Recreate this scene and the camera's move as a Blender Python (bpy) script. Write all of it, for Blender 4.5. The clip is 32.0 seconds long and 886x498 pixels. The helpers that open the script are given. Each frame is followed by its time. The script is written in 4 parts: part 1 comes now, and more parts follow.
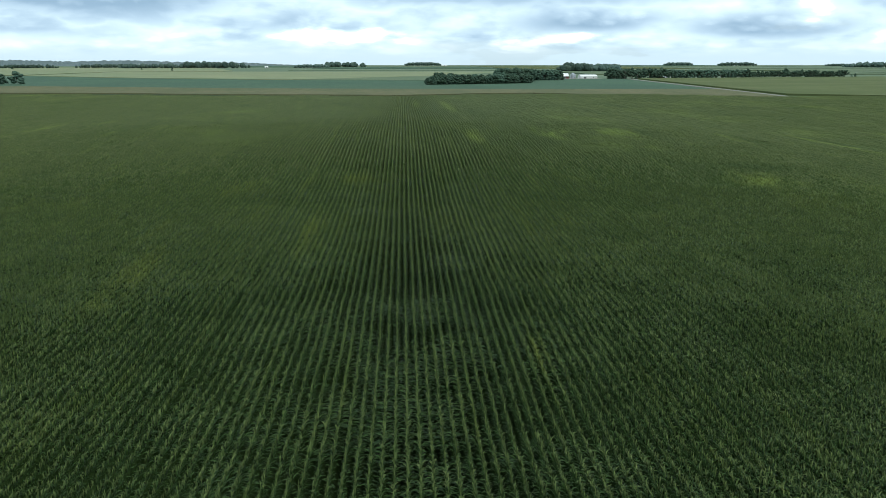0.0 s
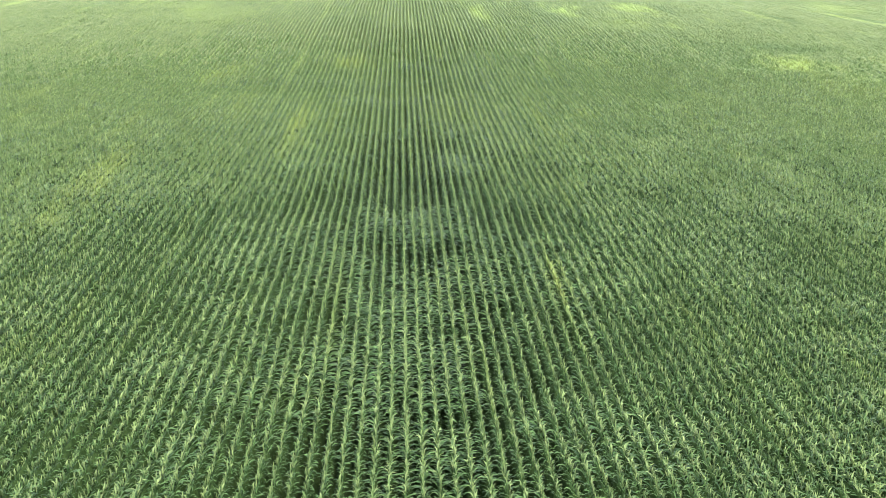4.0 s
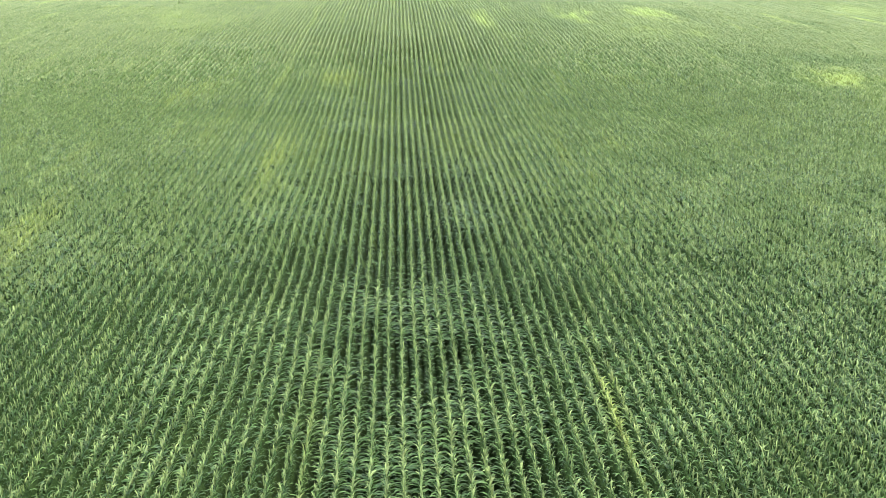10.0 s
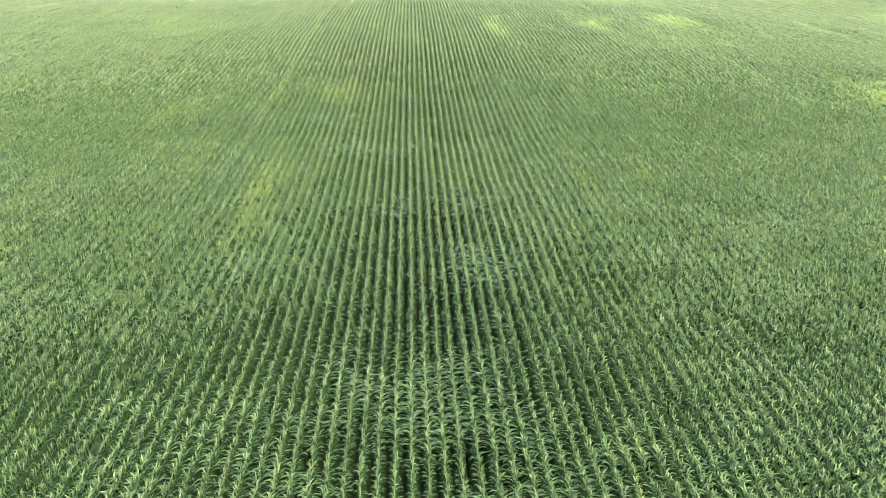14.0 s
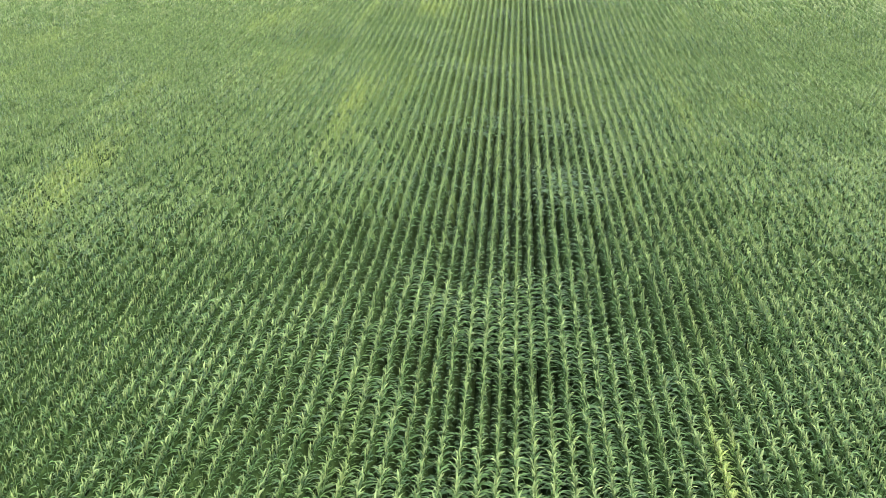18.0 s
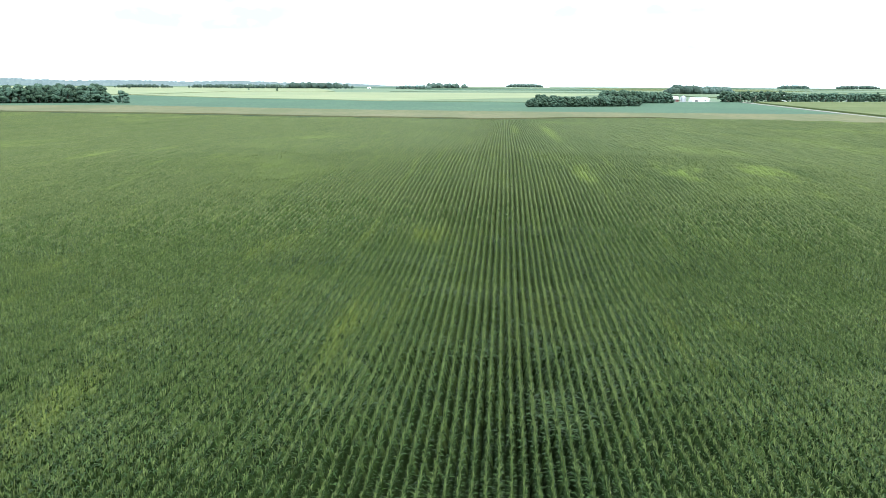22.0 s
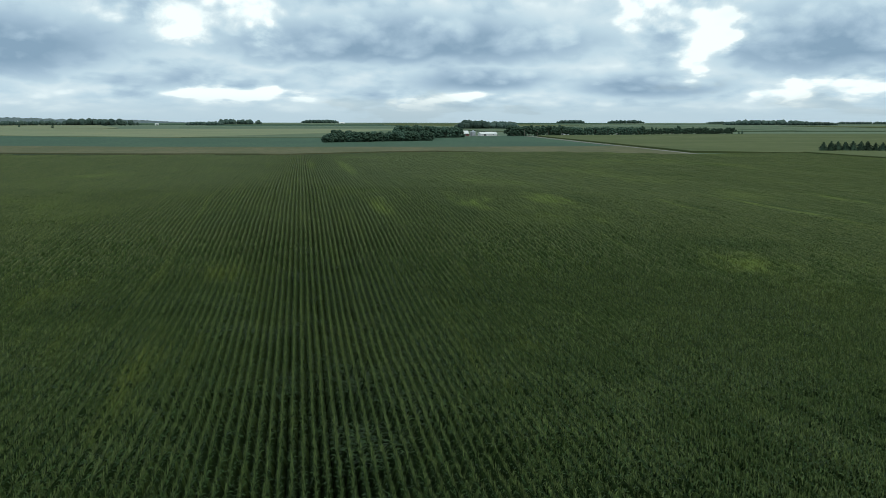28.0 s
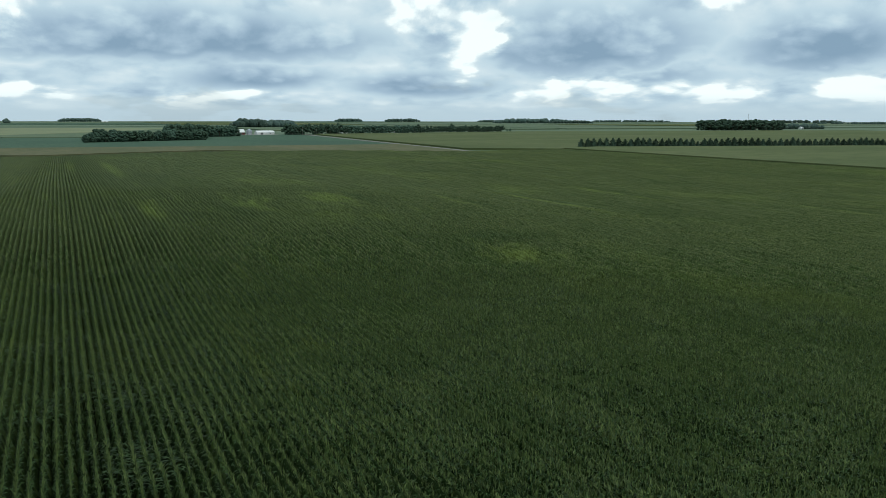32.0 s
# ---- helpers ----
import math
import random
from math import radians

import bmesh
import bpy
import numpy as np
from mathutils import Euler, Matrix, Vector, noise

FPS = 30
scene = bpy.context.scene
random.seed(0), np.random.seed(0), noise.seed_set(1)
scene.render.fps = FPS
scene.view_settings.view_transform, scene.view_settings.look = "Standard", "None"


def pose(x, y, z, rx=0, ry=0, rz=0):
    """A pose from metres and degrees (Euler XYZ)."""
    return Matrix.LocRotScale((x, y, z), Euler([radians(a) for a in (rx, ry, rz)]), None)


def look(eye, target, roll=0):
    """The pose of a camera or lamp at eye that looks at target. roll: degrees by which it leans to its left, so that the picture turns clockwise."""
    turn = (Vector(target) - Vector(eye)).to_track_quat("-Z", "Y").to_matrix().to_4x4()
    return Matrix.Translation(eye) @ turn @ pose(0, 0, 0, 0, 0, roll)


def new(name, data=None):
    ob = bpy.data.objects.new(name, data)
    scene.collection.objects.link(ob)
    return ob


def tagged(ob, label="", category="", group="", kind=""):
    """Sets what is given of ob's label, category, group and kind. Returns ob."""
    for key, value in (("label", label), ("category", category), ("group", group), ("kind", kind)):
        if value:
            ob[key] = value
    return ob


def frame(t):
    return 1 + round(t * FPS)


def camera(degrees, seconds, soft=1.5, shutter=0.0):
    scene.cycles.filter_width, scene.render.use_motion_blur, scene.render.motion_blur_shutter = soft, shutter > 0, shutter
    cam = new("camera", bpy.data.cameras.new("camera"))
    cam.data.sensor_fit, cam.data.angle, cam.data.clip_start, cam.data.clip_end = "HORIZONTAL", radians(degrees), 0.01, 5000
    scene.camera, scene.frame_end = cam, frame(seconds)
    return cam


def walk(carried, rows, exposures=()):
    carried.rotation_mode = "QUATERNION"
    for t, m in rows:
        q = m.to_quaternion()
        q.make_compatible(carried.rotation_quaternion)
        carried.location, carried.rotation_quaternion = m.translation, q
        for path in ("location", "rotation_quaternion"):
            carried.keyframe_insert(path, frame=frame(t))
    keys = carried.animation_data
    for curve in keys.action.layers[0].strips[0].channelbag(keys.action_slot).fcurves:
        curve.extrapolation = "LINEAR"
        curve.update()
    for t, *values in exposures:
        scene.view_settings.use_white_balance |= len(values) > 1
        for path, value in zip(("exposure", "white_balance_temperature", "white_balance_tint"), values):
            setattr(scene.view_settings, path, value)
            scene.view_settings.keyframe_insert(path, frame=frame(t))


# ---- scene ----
cam = camera(56.4, 32.0, 0.6)
METRES, EYE, TILT, LEAN, TURN = 39.0, 24.4, -21.3, 0.0, -2.7
ROWS = [
    (0.0, 0.002, -0.0557, -0.0212, 0.0, 8.47, 0.0),
    (0.2, 0.002, -0.0433, -0.0165, 0.0, 8.3, 0.0),
    (0.3, 0.002, -0.0371, -0.0141, 0.0, 7.4, 0.0),
    (0.4, 0.002, -0.0309, -0.0117, 0.0, 5.15, 0.0),
    (0.5, 0.002, -0.0247, -0.0093, 0.0, 3.03, 0.0),
    (0.65, 0.002, -0.0154, -0.0058, 0.0, 1.3, 0.0),
    (0.8, 0.002, -0.0061, -0.0022, 0.0, 0.35, 0.0),
    (1.0, -0.0001, 0.0063, 0.0025, 0.01, -0.0, -0.0),
    (1.5, -0.0009, 0.0373, 0.0145, 0.01, 0.01, -0.02),
    (2.0, -0.0023, 0.0667, 0.0258, -0.01, 0.02, -0.01),
    (2.5, -0.0029, 0.0979, 0.0376, 0.0, 0.03, -0.01),
    (3.0, -0.0038, 0.1299, 0.0488, 0.0, 0.05, -0.01),
    (3.5, -0.0052, 0.1621, 0.0601, -0.01, 0.06, -0.01),
    (5.5, -0.0066, 0.2932, 0.1082, -0.05, 0.04, 0.05),
    (6.0, -0.007, 0.3262, 0.1206, -0.09, 0.05, 0.06),
    (6.5, -0.0067, 0.3594, 0.1332, -0.11, 0.04, 0.09),
    (7.0, -0.006, 0.3939, 0.1453, -0.14, 0.05, 0.09),
    (7.5, -0.0054, 0.4281, 0.1578, -0.17, 0.04, 0.1),
    (8.0, -0.0068, 0.4623, 0.1712, -0.19, 0.03, 0.12),
    (8.5, -0.01, 0.4965, 0.1849, -0.21, 0.03, 0.16),
    (9.0, -0.0146, 0.531, 0.198, -0.23, 0.03, 0.18),
    (9.5, -0.02, 0.5653, 0.2109, -0.24, 0.0, 0.2),
    (10.0, -0.026, 0.5997, 0.2245, -0.24, -0.01, 0.21),
    (10.5, -0.0323, 0.6347, 0.2381, -0.25, -0.02, 0.21),
    (11.0, -0.0385, 0.6705, 0.2517, -0.26, -0.03, 0.21),
    (11.5, -0.0442, 0.7072, 0.2656, -0.26, -0.04, 0.22),
    (12.0, -0.0474, 0.7435, 0.2794, -0.24, -0.04, 0.24),
    (12.5, -0.0462, 0.779, 0.2932, -0.2, -0.04, 0.21),
    (13.0, -0.0412, 0.813, 0.3063, -0.07, 0.02, 0.13),
    (13.5, -0.0319, 0.8385, 0.316, 0.24, 0.09, 0.02),
    (14.0, -0.0192, 0.8503, 0.3204, 0.47, 0.12, -0.18),
    (14.5, -0.0085, 0.8523, 0.3214, 2.36, 0.1, -1.0),
    (16.5, -0.0025, 0.8394, 0.3177, 6.69, -0.2, -3.05),
    (17.0, -0.0055, 0.8395, 0.3164, 6.73, -1.68, -3.1),
    (17.5, -0.0083, 0.8409, 0.3159, 6.75, -4.21, -3.12),
    (18.0, -0.0101, 0.843, 0.3162, 6.75, -5.49, -3.13),
    (18.5, -0.0108, 0.8453, 0.3168, 6.73, -4.56, -3.11),
    (19.0, -0.0106, 0.8471, 0.3183, 6.69, -2.55, -3.08),
    (19.5, -0.0103, 0.8484, 0.3198, 6.64, -0.54, -3.04),
    (20.0, -0.0096, 0.8497, 0.321, 6.58, 1.51, -3.0),
    (20.5, -0.0085, 0.8505, 0.3219, 6.54, 3.56, -2.94),
    (21.0, -0.0099, 0.8503, 0.3224, 6.41, 5.62, -2.91),
    (21.5, -0.0083, 0.8517, 0.3225, 6.39, 7.68, -2.84),
    (22.0, -0.0071, 0.8521, 0.323, 6.35, 9.75, -2.76),
    (22.5, -0.0059, 0.8528, 0.3238, 6.34, 11.8, -2.71),
    (23.0, -0.0045, 0.8527, 0.3252, 6.33, 12.23, -2.64),
    (23.5, -0.0036, 0.8528, 0.3256, 5.15, 12.27, -2.16),
    (24.0, -0.0023, 0.8538, 0.326, 2.59, 12.32, -1.16),
    (24.5, -0.0013, 0.8551, 0.3257, 0.42, 12.36, -0.31),
    (25.0, -0.0007, 0.856, 0.3248, -1.06, 12.35, 0.27),
    (25.5, -0.0002, 0.8564, 0.3239, -2.05, 12.33, 0.65),
    (27.5, 0.0024, 0.8592, 0.3188, -5.59, 12.23, 2.07),
    (28.0, 0.0039, 0.8596, 0.3179, -6.54, 12.19, 2.45),
    (28.5, 0.0051, 0.8605, 0.3167, -7.79, 12.12, 2.94),
    (29.0, 0.0064, 0.8609, 0.3149, -9.47, 12.02, 3.59),
    (29.5, 0.0072, 0.8615, 0.3147, -11.38, 11.86, 4.31),
    (30.0, 0.0074, 0.8617, 0.3156, -13.31, 11.68, 5.03),
    (30.5, 0.0079, 0.8622, 0.317, -15.17, 11.49, 5.74),
    (31.0, 0.0086, 0.8629, 0.3184, -17.03, 11.28, 6.41),
    (31.5, 0.0094, 0.8639, 0.3194, -18.88, 11.07, 7.09),
    (32.0, 0.0101, 0.8648, 0.3196, -20.77, 10.81, 7.74),
]
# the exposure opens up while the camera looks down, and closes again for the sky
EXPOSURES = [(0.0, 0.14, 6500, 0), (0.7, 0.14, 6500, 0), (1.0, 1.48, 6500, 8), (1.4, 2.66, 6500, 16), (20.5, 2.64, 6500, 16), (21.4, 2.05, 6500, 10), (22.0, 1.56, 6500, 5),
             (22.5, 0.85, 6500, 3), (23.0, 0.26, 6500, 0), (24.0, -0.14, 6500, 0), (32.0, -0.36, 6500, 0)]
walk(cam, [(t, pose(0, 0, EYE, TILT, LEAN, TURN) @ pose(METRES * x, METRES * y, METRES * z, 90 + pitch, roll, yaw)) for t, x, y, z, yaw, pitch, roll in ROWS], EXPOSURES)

# ---- light ----
world = bpy.data.worlds.new("sky")
scene.world = world
world.use_nodes = True


class Nodes:
    """A short way to write node trees."""

    def __init__(self, tree):
        self.tree = tree
        tree.nodes.clear()

    def add(self, kind, *inputs, out=0, **props):
        n = self.tree.nodes.new(kind)
        for key, value in props.items():
            if key == "stops":
                ramp = n.color_ramp
                while len(ramp.elements) < len(value):
                    ramp.elements.new(0.5)
                for e, (p, c) in zip(ramp.elements, value):
                    e.position = p
                    e.color = (*c, 1) if len(c) == 3 else c
            elif key == "blend":
                n.blend_type = value
            elif key == "op":
                n.operation = value
            elif key == "sky":
                n.sky_type = value
            elif key == "smooth":
                n.interpolation_type = "SMOOTHSTEP"
        for k, v in enumerate(inputs):
            if v is None:
                continue
            if isinstance(v, bpy.types.NodeSocket):
                self.tree.links.new(v, n.inputs[k])
            else:
                n.inputs[k].default_value = v
        return n if out is None else n.outputs[out]

    def setin(self, node, **values):
        for key, v in values.items():
            s = node.inputs[key.replace("_", " ")]
            if isinstance(v, bpy.types.NodeSocket):
                self.tree.links.new(v, s)
            else:
                s.default_value = v

    def math(self, op, a, b=0.0, c=None):
        return self.add("ShaderNodeMath", a, b, c, op=op)

    def vmath(self, op, a, b=(0, 0, 0), out=0):
        return self.add("ShaderNodeVectorMath", a, b, op=op, out=out)

    def mix(self, f, a, b, blend="MIX"):
        n = self.add("ShaderNodeMixRGB", f, a, b, blend=blend)
        return n

    def noise(self, vec, scale, detail=4.0, rough=0.55, distort=0.0):
        n = self.add("ShaderNodeTexNoise", out=None)
        self.setin(n, Vector=vec, Scale=scale, Detail=detail, Roughness=rough, Distortion=distort)
        return n.outputs[0]

    def range(self, v, a, b, c=0.0, d=1.0):
        n = self.add("ShaderNodeMapRange", v, a, b, c, d, smooth=True)
        return n


SUN_EL, SUN_AZ = 62.0, 150.0          # degrees; the azimuth is counted from +y towards +x
w = Nodes(world.node_tree)
sky = w.add("ShaderNodeTexSky", out=None, sky="NISHITA")
sky.sun_disc, sky.sun_elevation, sky.sun_rotation = False, radians(SUN_EL), radians(SUN_AZ)
sky.air_density, sky.dust_density = 1.0, 1.5
way = w.add("ShaderNodeTexCoord")
sep = w.add("ShaderNodeSeparateXYZ", way, out=None)
rise = w.math("MAXIMUM", sep.outputs[2], 0.0)
across = w.math("MULTIPLY", w.math("ARCTAN2", sep.outputs[0], sep.outputs[1]), 5.5)
along = w.math("MULTIPLY", w.math("LOGARITHM", w.math("ADD", rise, 0.05), math.e), 1.35)
deck = w.add("ShaderNodeCombineXYZ", across, along, 0.0)
fine = w.noise(deck, 2.4, 8.0, 0.58, 0.25)


def billow(scale):
    v = w.add("ShaderNodeTexVoronoi", out=None)
    v.feature = "SMOOTH_F1"
    warp = w.add("ShaderNodeTexNoise", out=None)
    w.setin(warp, Vector=deck, Scale=scale * 1.4, Detail=5.0)
    w.setin(v, Vector=w.vmath("ADD", deck, w.vmath("MULTIPLY", w.vmath("SUBTRACT", warp.outputs[1], (0.5, 0.5, 0.5)), (0.7 / scale, 0.7 / scale, 0))), Scale=scale, Smoothness=0.7)
    return w.range(v.outputs["Distance"], 0.75, 0.1)


puff = w.math("ADD", w.math("MULTIPLY", billow(1.7), 0.45), w.math("ADD", w.math("MULTIPLY", billow(4.0), 0.33), w.math("MULTIPLY", billow(9.0), 0.22)))
ragged = w.math("ADD", w.math("MULTIPLY", w.math("SUBTRACT", puff, 0.5), 0.8), w.math("MULTIPLY", w.math("SUBTRACT", fine, 0.5), 1.15))
# cloud banks with dark flat bases: azimuth from +y to +x, elevation, half sizes in degrees, depth of shade
BANKS = ((-20, 4.7, 11.5, 2.3, 1.0), (7.5, 5.3, 15.0, 2.0, 0.95), (12.2, 2.7, 6.0, 1.0, 0.7), (23.5, 2.2, 6, 1.0, 0.75), (34, 5.3, 8.5, 2.6, 1.0), (49, 4.7, 6.5, 2.1, 0.9),
         (-5, 2.5, 7, 0.9, 0.4), (37, 3.0, 7, 0.9, 0.55), (-27, 2.2, 10, 0.9, 0.45), (-48, 5.0, 9, 2.4, 0.8), (69, 4.8, 9, 2.4, 0.8), (-6, 12.5, 16, 2.4, 0.8), (32, 13, 14, 2.6, 0.8))
# bright openings between the banks
GAPS = ((25.4, 6.4, 3.2, 2.6), (-7.0, 6.9, 6.0, 1.5), (-30, 7.6, 6, 1.3), (9.5, 1.4, 4.2, 0.6), (39, 1.8, 8.0, 0.7), (53, 2.0, 5.0, 0.6), (42, 7.8, 2.6, 0.9), (-4, 1.6, 4.5, 0.5))
azim = w.math("MULTIPLY", w.math("ARCTAN2", sep.outputs[0], sep.outputs[1]), 180 / math.pi)
elev = w.math("MULTIPLY", w.math("ARCSINE", sep.outputs[2]), 180 / math.pi)
curl = w.add("ShaderNodeTexNoise", out=None)
w.setin(curl, Vector=deck, Scale=1.1, Detail=4.0, Roughness=0.5)
spot = w.add("ShaderNodeCombineXYZ", azim, elev, 0.0)
spot = w.vmath("ADD", spot, w.vmath("MULTIPLY", w.vmath("SUBTRACT", curl.outputs[1], (0.5, 0.5, 0.5)), (5.0, 1.2, 0)))
shade = gap = None
for az, el, ra, re, deep in BANKS:
    off = w.vmath("MULTIPLY", w.vmath("SUBTRACT", spot, (az, el, 0)), (1 / ra, 1 / re, 0))
    edge = w.range(w.math("SUBTRACT", w.vmath("LENGTH", off, out=1), ragged), 1.2, 0.62, 0.0, deep)
    base = w.range(w.add("ShaderNodeSeparateXYZ", off, out=None).outputs[1], 0.7, -0.65, 0.45, 1.0)
    one = w.math("MULTIPLY", edge, base)
    shade = one if shade is None else w.math("MAXIMUM", shade, one)
for az, el, ra, re in GAPS:
    off = w.vmath("MULTIPLY", w.vmath("SUBTRACT", spot, (az, el, 0)), (1 / ra, 1 / re, 0))
    one = w.range(w.math("SUBTRACT", w.vmath("LENGTH", off, out=1), w.math("MULTIPLY", ragged, 1.7)), 1.3, 0.4, 0.0, 1.0)
    gap = one if gap is None else w.math("MAXIMUM", gap, one)
shade = w.math("MULTIPLY", shade, w.math("SUBTRACT", 1.0, gap))
glow = w.math("ADD", 0.65, w.math("MULTIPLY", ragged, 0.8))
glow = w.math("ADD", w.math("SUBTRACT", glow, w.math("MULTIPLY", shade, 0.52)), w.math("MULTIPLY", gap, 0.42))
cloud = w.add("ShaderNodeValToRGB", glow, stops=[
    (0.05, (0.33, 0.47, 0.66)), (0.28, (0.50, 0.65, 0.85)), (0.50, (0.70, 0.86, 1.03)), (0.70, (0.88, 1.00, 1.13)), (0.95, (1.26, 1.33, 1.40))])
low = w.range(sep.outputs[2], 0.0, 0.03)
haze = w.mix(low, (0.66, 0.80, 0.95, 1), cloud)
blue = w.add("ShaderNodeVectorMath", sky.outputs[0], (0.1, 0.1, 0.1), op="MULTIPLY")
cover = w.range(w.noise(w.vmath("ADD", deck, (5.0, 9.0, 1.0)), 0.5, 5.0), 0.28, 0.42)
full = w.mix(w.math("MAXIMUM", cover, 0.88), blue, haze)
bg = w.add("ShaderNodeBackground", full, 1.0)
w.add("ShaderNodeOutputWorld", bg, out=None)

sun = new("sun", bpy.data.lights.new("sun", "SUN"))
sun.data.energy, sun.data.angle, sun.data.color = 1.25, radians(12), (1.0, 0.95, 0.87)
sd = Vector((math.sin(radians(SUN_AZ)) * math.cos(radians(SUN_EL)), math.cos(radians(SUN_AZ)) * math.cos(radians(SUN_EL)), math.sin(radians(SUN_EL))))
sun.matrix_world = look(sd * 300, (0, 0, 0))

# ---- materials ----
# patches of paler crop in the main field: centre x, y, half width, half length, strength
PATCHES = ((10.5, 58.0, 0.75, 8.0, 0.8), (-29.5, 84.0, 1.8, 17.0, 0.75), (-24.0, 49.0, 2.5, 6.0, 0.45), (-12.6, 106.0, 1.7, 15.0, 0.7),
           (-8.3, 147.5, 3.2, 6.0, 0.8), (-27.5, 138.0, 4.0, 7.0, 0.45), (-51.5, 126.0, 4.5, 4.5, 0.4), (-99.0, 234.0, 3.0, 18.0, 0.5), (-87.0, 245.0, 3.0, 8.0, 0.4),
           (17.0, 200.0, 2.4, 16.0, 0.9), (17.6, 340.0, 2.4, 75.0, 0.8), (5.2, 365.0, 2.2, 45.0, 0.55), (36.0, 200.0, 4.5, 10.0, 0.9), (53.5, 205.0, 5.5, 13.0, 1.0),
           (55.0, 176.0, 3.5, 5.0, 0.4), (46.0, 180.0, 5.0, 8.0, 0.4), (22.5, 110.5, 2.2, 2.5, 0.55), (18.3, 98.5, 1.2, 2.5, 0.5), (12.5, 94.0, 0.7, 2.2, 0.5),
           (65.0, 143.0, 7.0, 7.5, 0.9), (83.0, 138.0, 4.0, 5.0, 0.3), (116.0, 219.0, 2.2, 45.0, 0.7), (148.0, 237.0, 2.2, 28.0, 0.65), (85.8, 207.0, 2.0, 16.0, 0.75),
           (170.5, 172.0, 2.0, 18.0, 0.55), (239.0, 314.0, 5.0, 12.0, 0.4))
# patches of lush, darker crop
LUSH = ((68.0, 158.0, 15.0, 5.5, 0.6), (216.0, 360.0, 1.6, 16.0, 0.5), (119.8, 219.0, 1.6, 45.0, 0.7), (152.0, 237.0, 1.6, 28.0, 0.6), (89.3, 207.0, 1.6, 18.0, 0.65), (174.0, 172.0, 1.5, 18.0, 0.55), (61.0, 205.0, 2.0, 12.0, 0.5), (24.0, 62.0, 6.0, 8.0, 0.2))


def material(name):
    m = bpy.data.materials.new(name)
    m.use_nodes = True
    return m, Nodes(m.node_tree)


def crop_tone(n):
    """0 to 1: how pale and yellow the crop stands at a place in the field."""
    place = n.add("ShaderNodeNewGeometry", out=None).outputs["Position"]
    flat = n.vmath("MULTIPLY", place, (1, 1, 0))
    wob = n.add("ShaderNodeTexNoise", out=None)
    n.setin(wob, Vector=n.vmath("MULTIPLY", flat, (1, 0.5, 0)), Scale=0.26, Detail=5.0)
    shifted = n.vmath("ADD", flat, n.vmath("MULTIPLY", n.vmath("SUBTRACT", wob.outputs[1], (0.5, 0.5, 0.5)), (2.2, 6.0, 0)))
    total = None
    for cx, cy, rx, ry, s in PATCHES:
        d = n.vmath("LENGTH", n.vmath("MULTIPLY", n.vmath("SUBTRACT", shifted, (cx, cy, 0)), (1 / rx, 1 / ry, 0)), out=1)
        v = n.range(n.math("ADD", d, n.math("MULTIPLY", n.math("SUBTRACT", wob.outputs[0], 0.5), 2.2)), 1.3, 0.1, 0.0, s)
        total = v if total is None else n.math("MAXIMUM", total, v)
    total = n.math("MULTIPLY", total, n.range(n.noise(n.vmath("MULTIPLY", flat, (1, 0.09, 0)), 0.9, 3.0, 0.6), 0.36, 0.6, 0.3, 1.0))
    broad = n.range(n.noise(n.vmath("MULTIPLY", flat, (1, 0.45, 0)), 0.028, 5.0, 0.6), 0.5, 0.75, 0.0, 0.4)
    streak = n.range(n.noise(n.vmath("MULTIPLY", flat, (1, 0.06, 0)), 0.5, 3.0, 0.6), 0.52, 0.8, 0.0, 0.4)
    lush = n.range(n.noise(n.vmath("ADD", n.vmath("MULTIPLY", flat, (1, 0.3, 0)), (40, 7, 0)), 0.05, 4.0, 0.6), 0.5, 0.74, 0.0, 0.4)
    for cx, cy, rx, ry, s in LUSH:
        d = n.vmath("LENGTH", n.vmath("MULTIPLY", n.vmath("SUBTRACT", shifted, (cx, cy, 0)), (1 / rx, 1 / ry, 0)), out=1)
        lush = n.math("MAXIMUM", lush, n.range(d, 1.3, 0.1, 0.0, s))
    return n.math("MAXIMUM", total, n.math("MAXIMUM", broad, streak)), flat, lush


def leafy(name, dark, pale, yellow, rough=0.45, through_light=0.12, gloss=0.16):
    m, n = material(name)
    tone, flat, lush = crop_tone(n)
    geo = n.add("ShaderNodeNewGeometry", out=None)
    rnd = geo.outputs["Random Per Island"]
    col = n.mix(rnd, (*dark, 1), (*pale, 1))
    col = n.mix(n.math("MULTIPLY", tone, 0.8), col, (*yellow, 1))
    col = n.mix(lush, col, n.vmath("MULTIPLY", col, (0.55, 0.68, 0.62)))
    vigour = n.range(n.noise(flat, 1.9, 3.0, 0.75), 0.32, 0.68, 0.62, 1.36)
    col = n.vmath("MULTIPLY", col, n.add("ShaderNodeCombineXYZ", vigour, vigour, vigour))
    b = n.add("ShaderNodeBsdfPrincipled", out=None)
    n.setin(b, Base_Color=col, Roughness=rough, Specular_IOR_Level=gloss)
    t = n.add("ShaderNodeBsdfTranslucent", col)
    s = n.add("ShaderNodeMixShader", through_light, b.outputs[0], t)
    n.add("ShaderNodeOutputMaterial", s, out=None)
    return m


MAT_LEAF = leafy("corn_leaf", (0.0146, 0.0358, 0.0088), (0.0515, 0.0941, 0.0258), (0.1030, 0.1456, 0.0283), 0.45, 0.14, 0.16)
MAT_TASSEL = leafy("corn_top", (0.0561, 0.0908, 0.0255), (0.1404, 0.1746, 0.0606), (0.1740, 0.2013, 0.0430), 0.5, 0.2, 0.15)


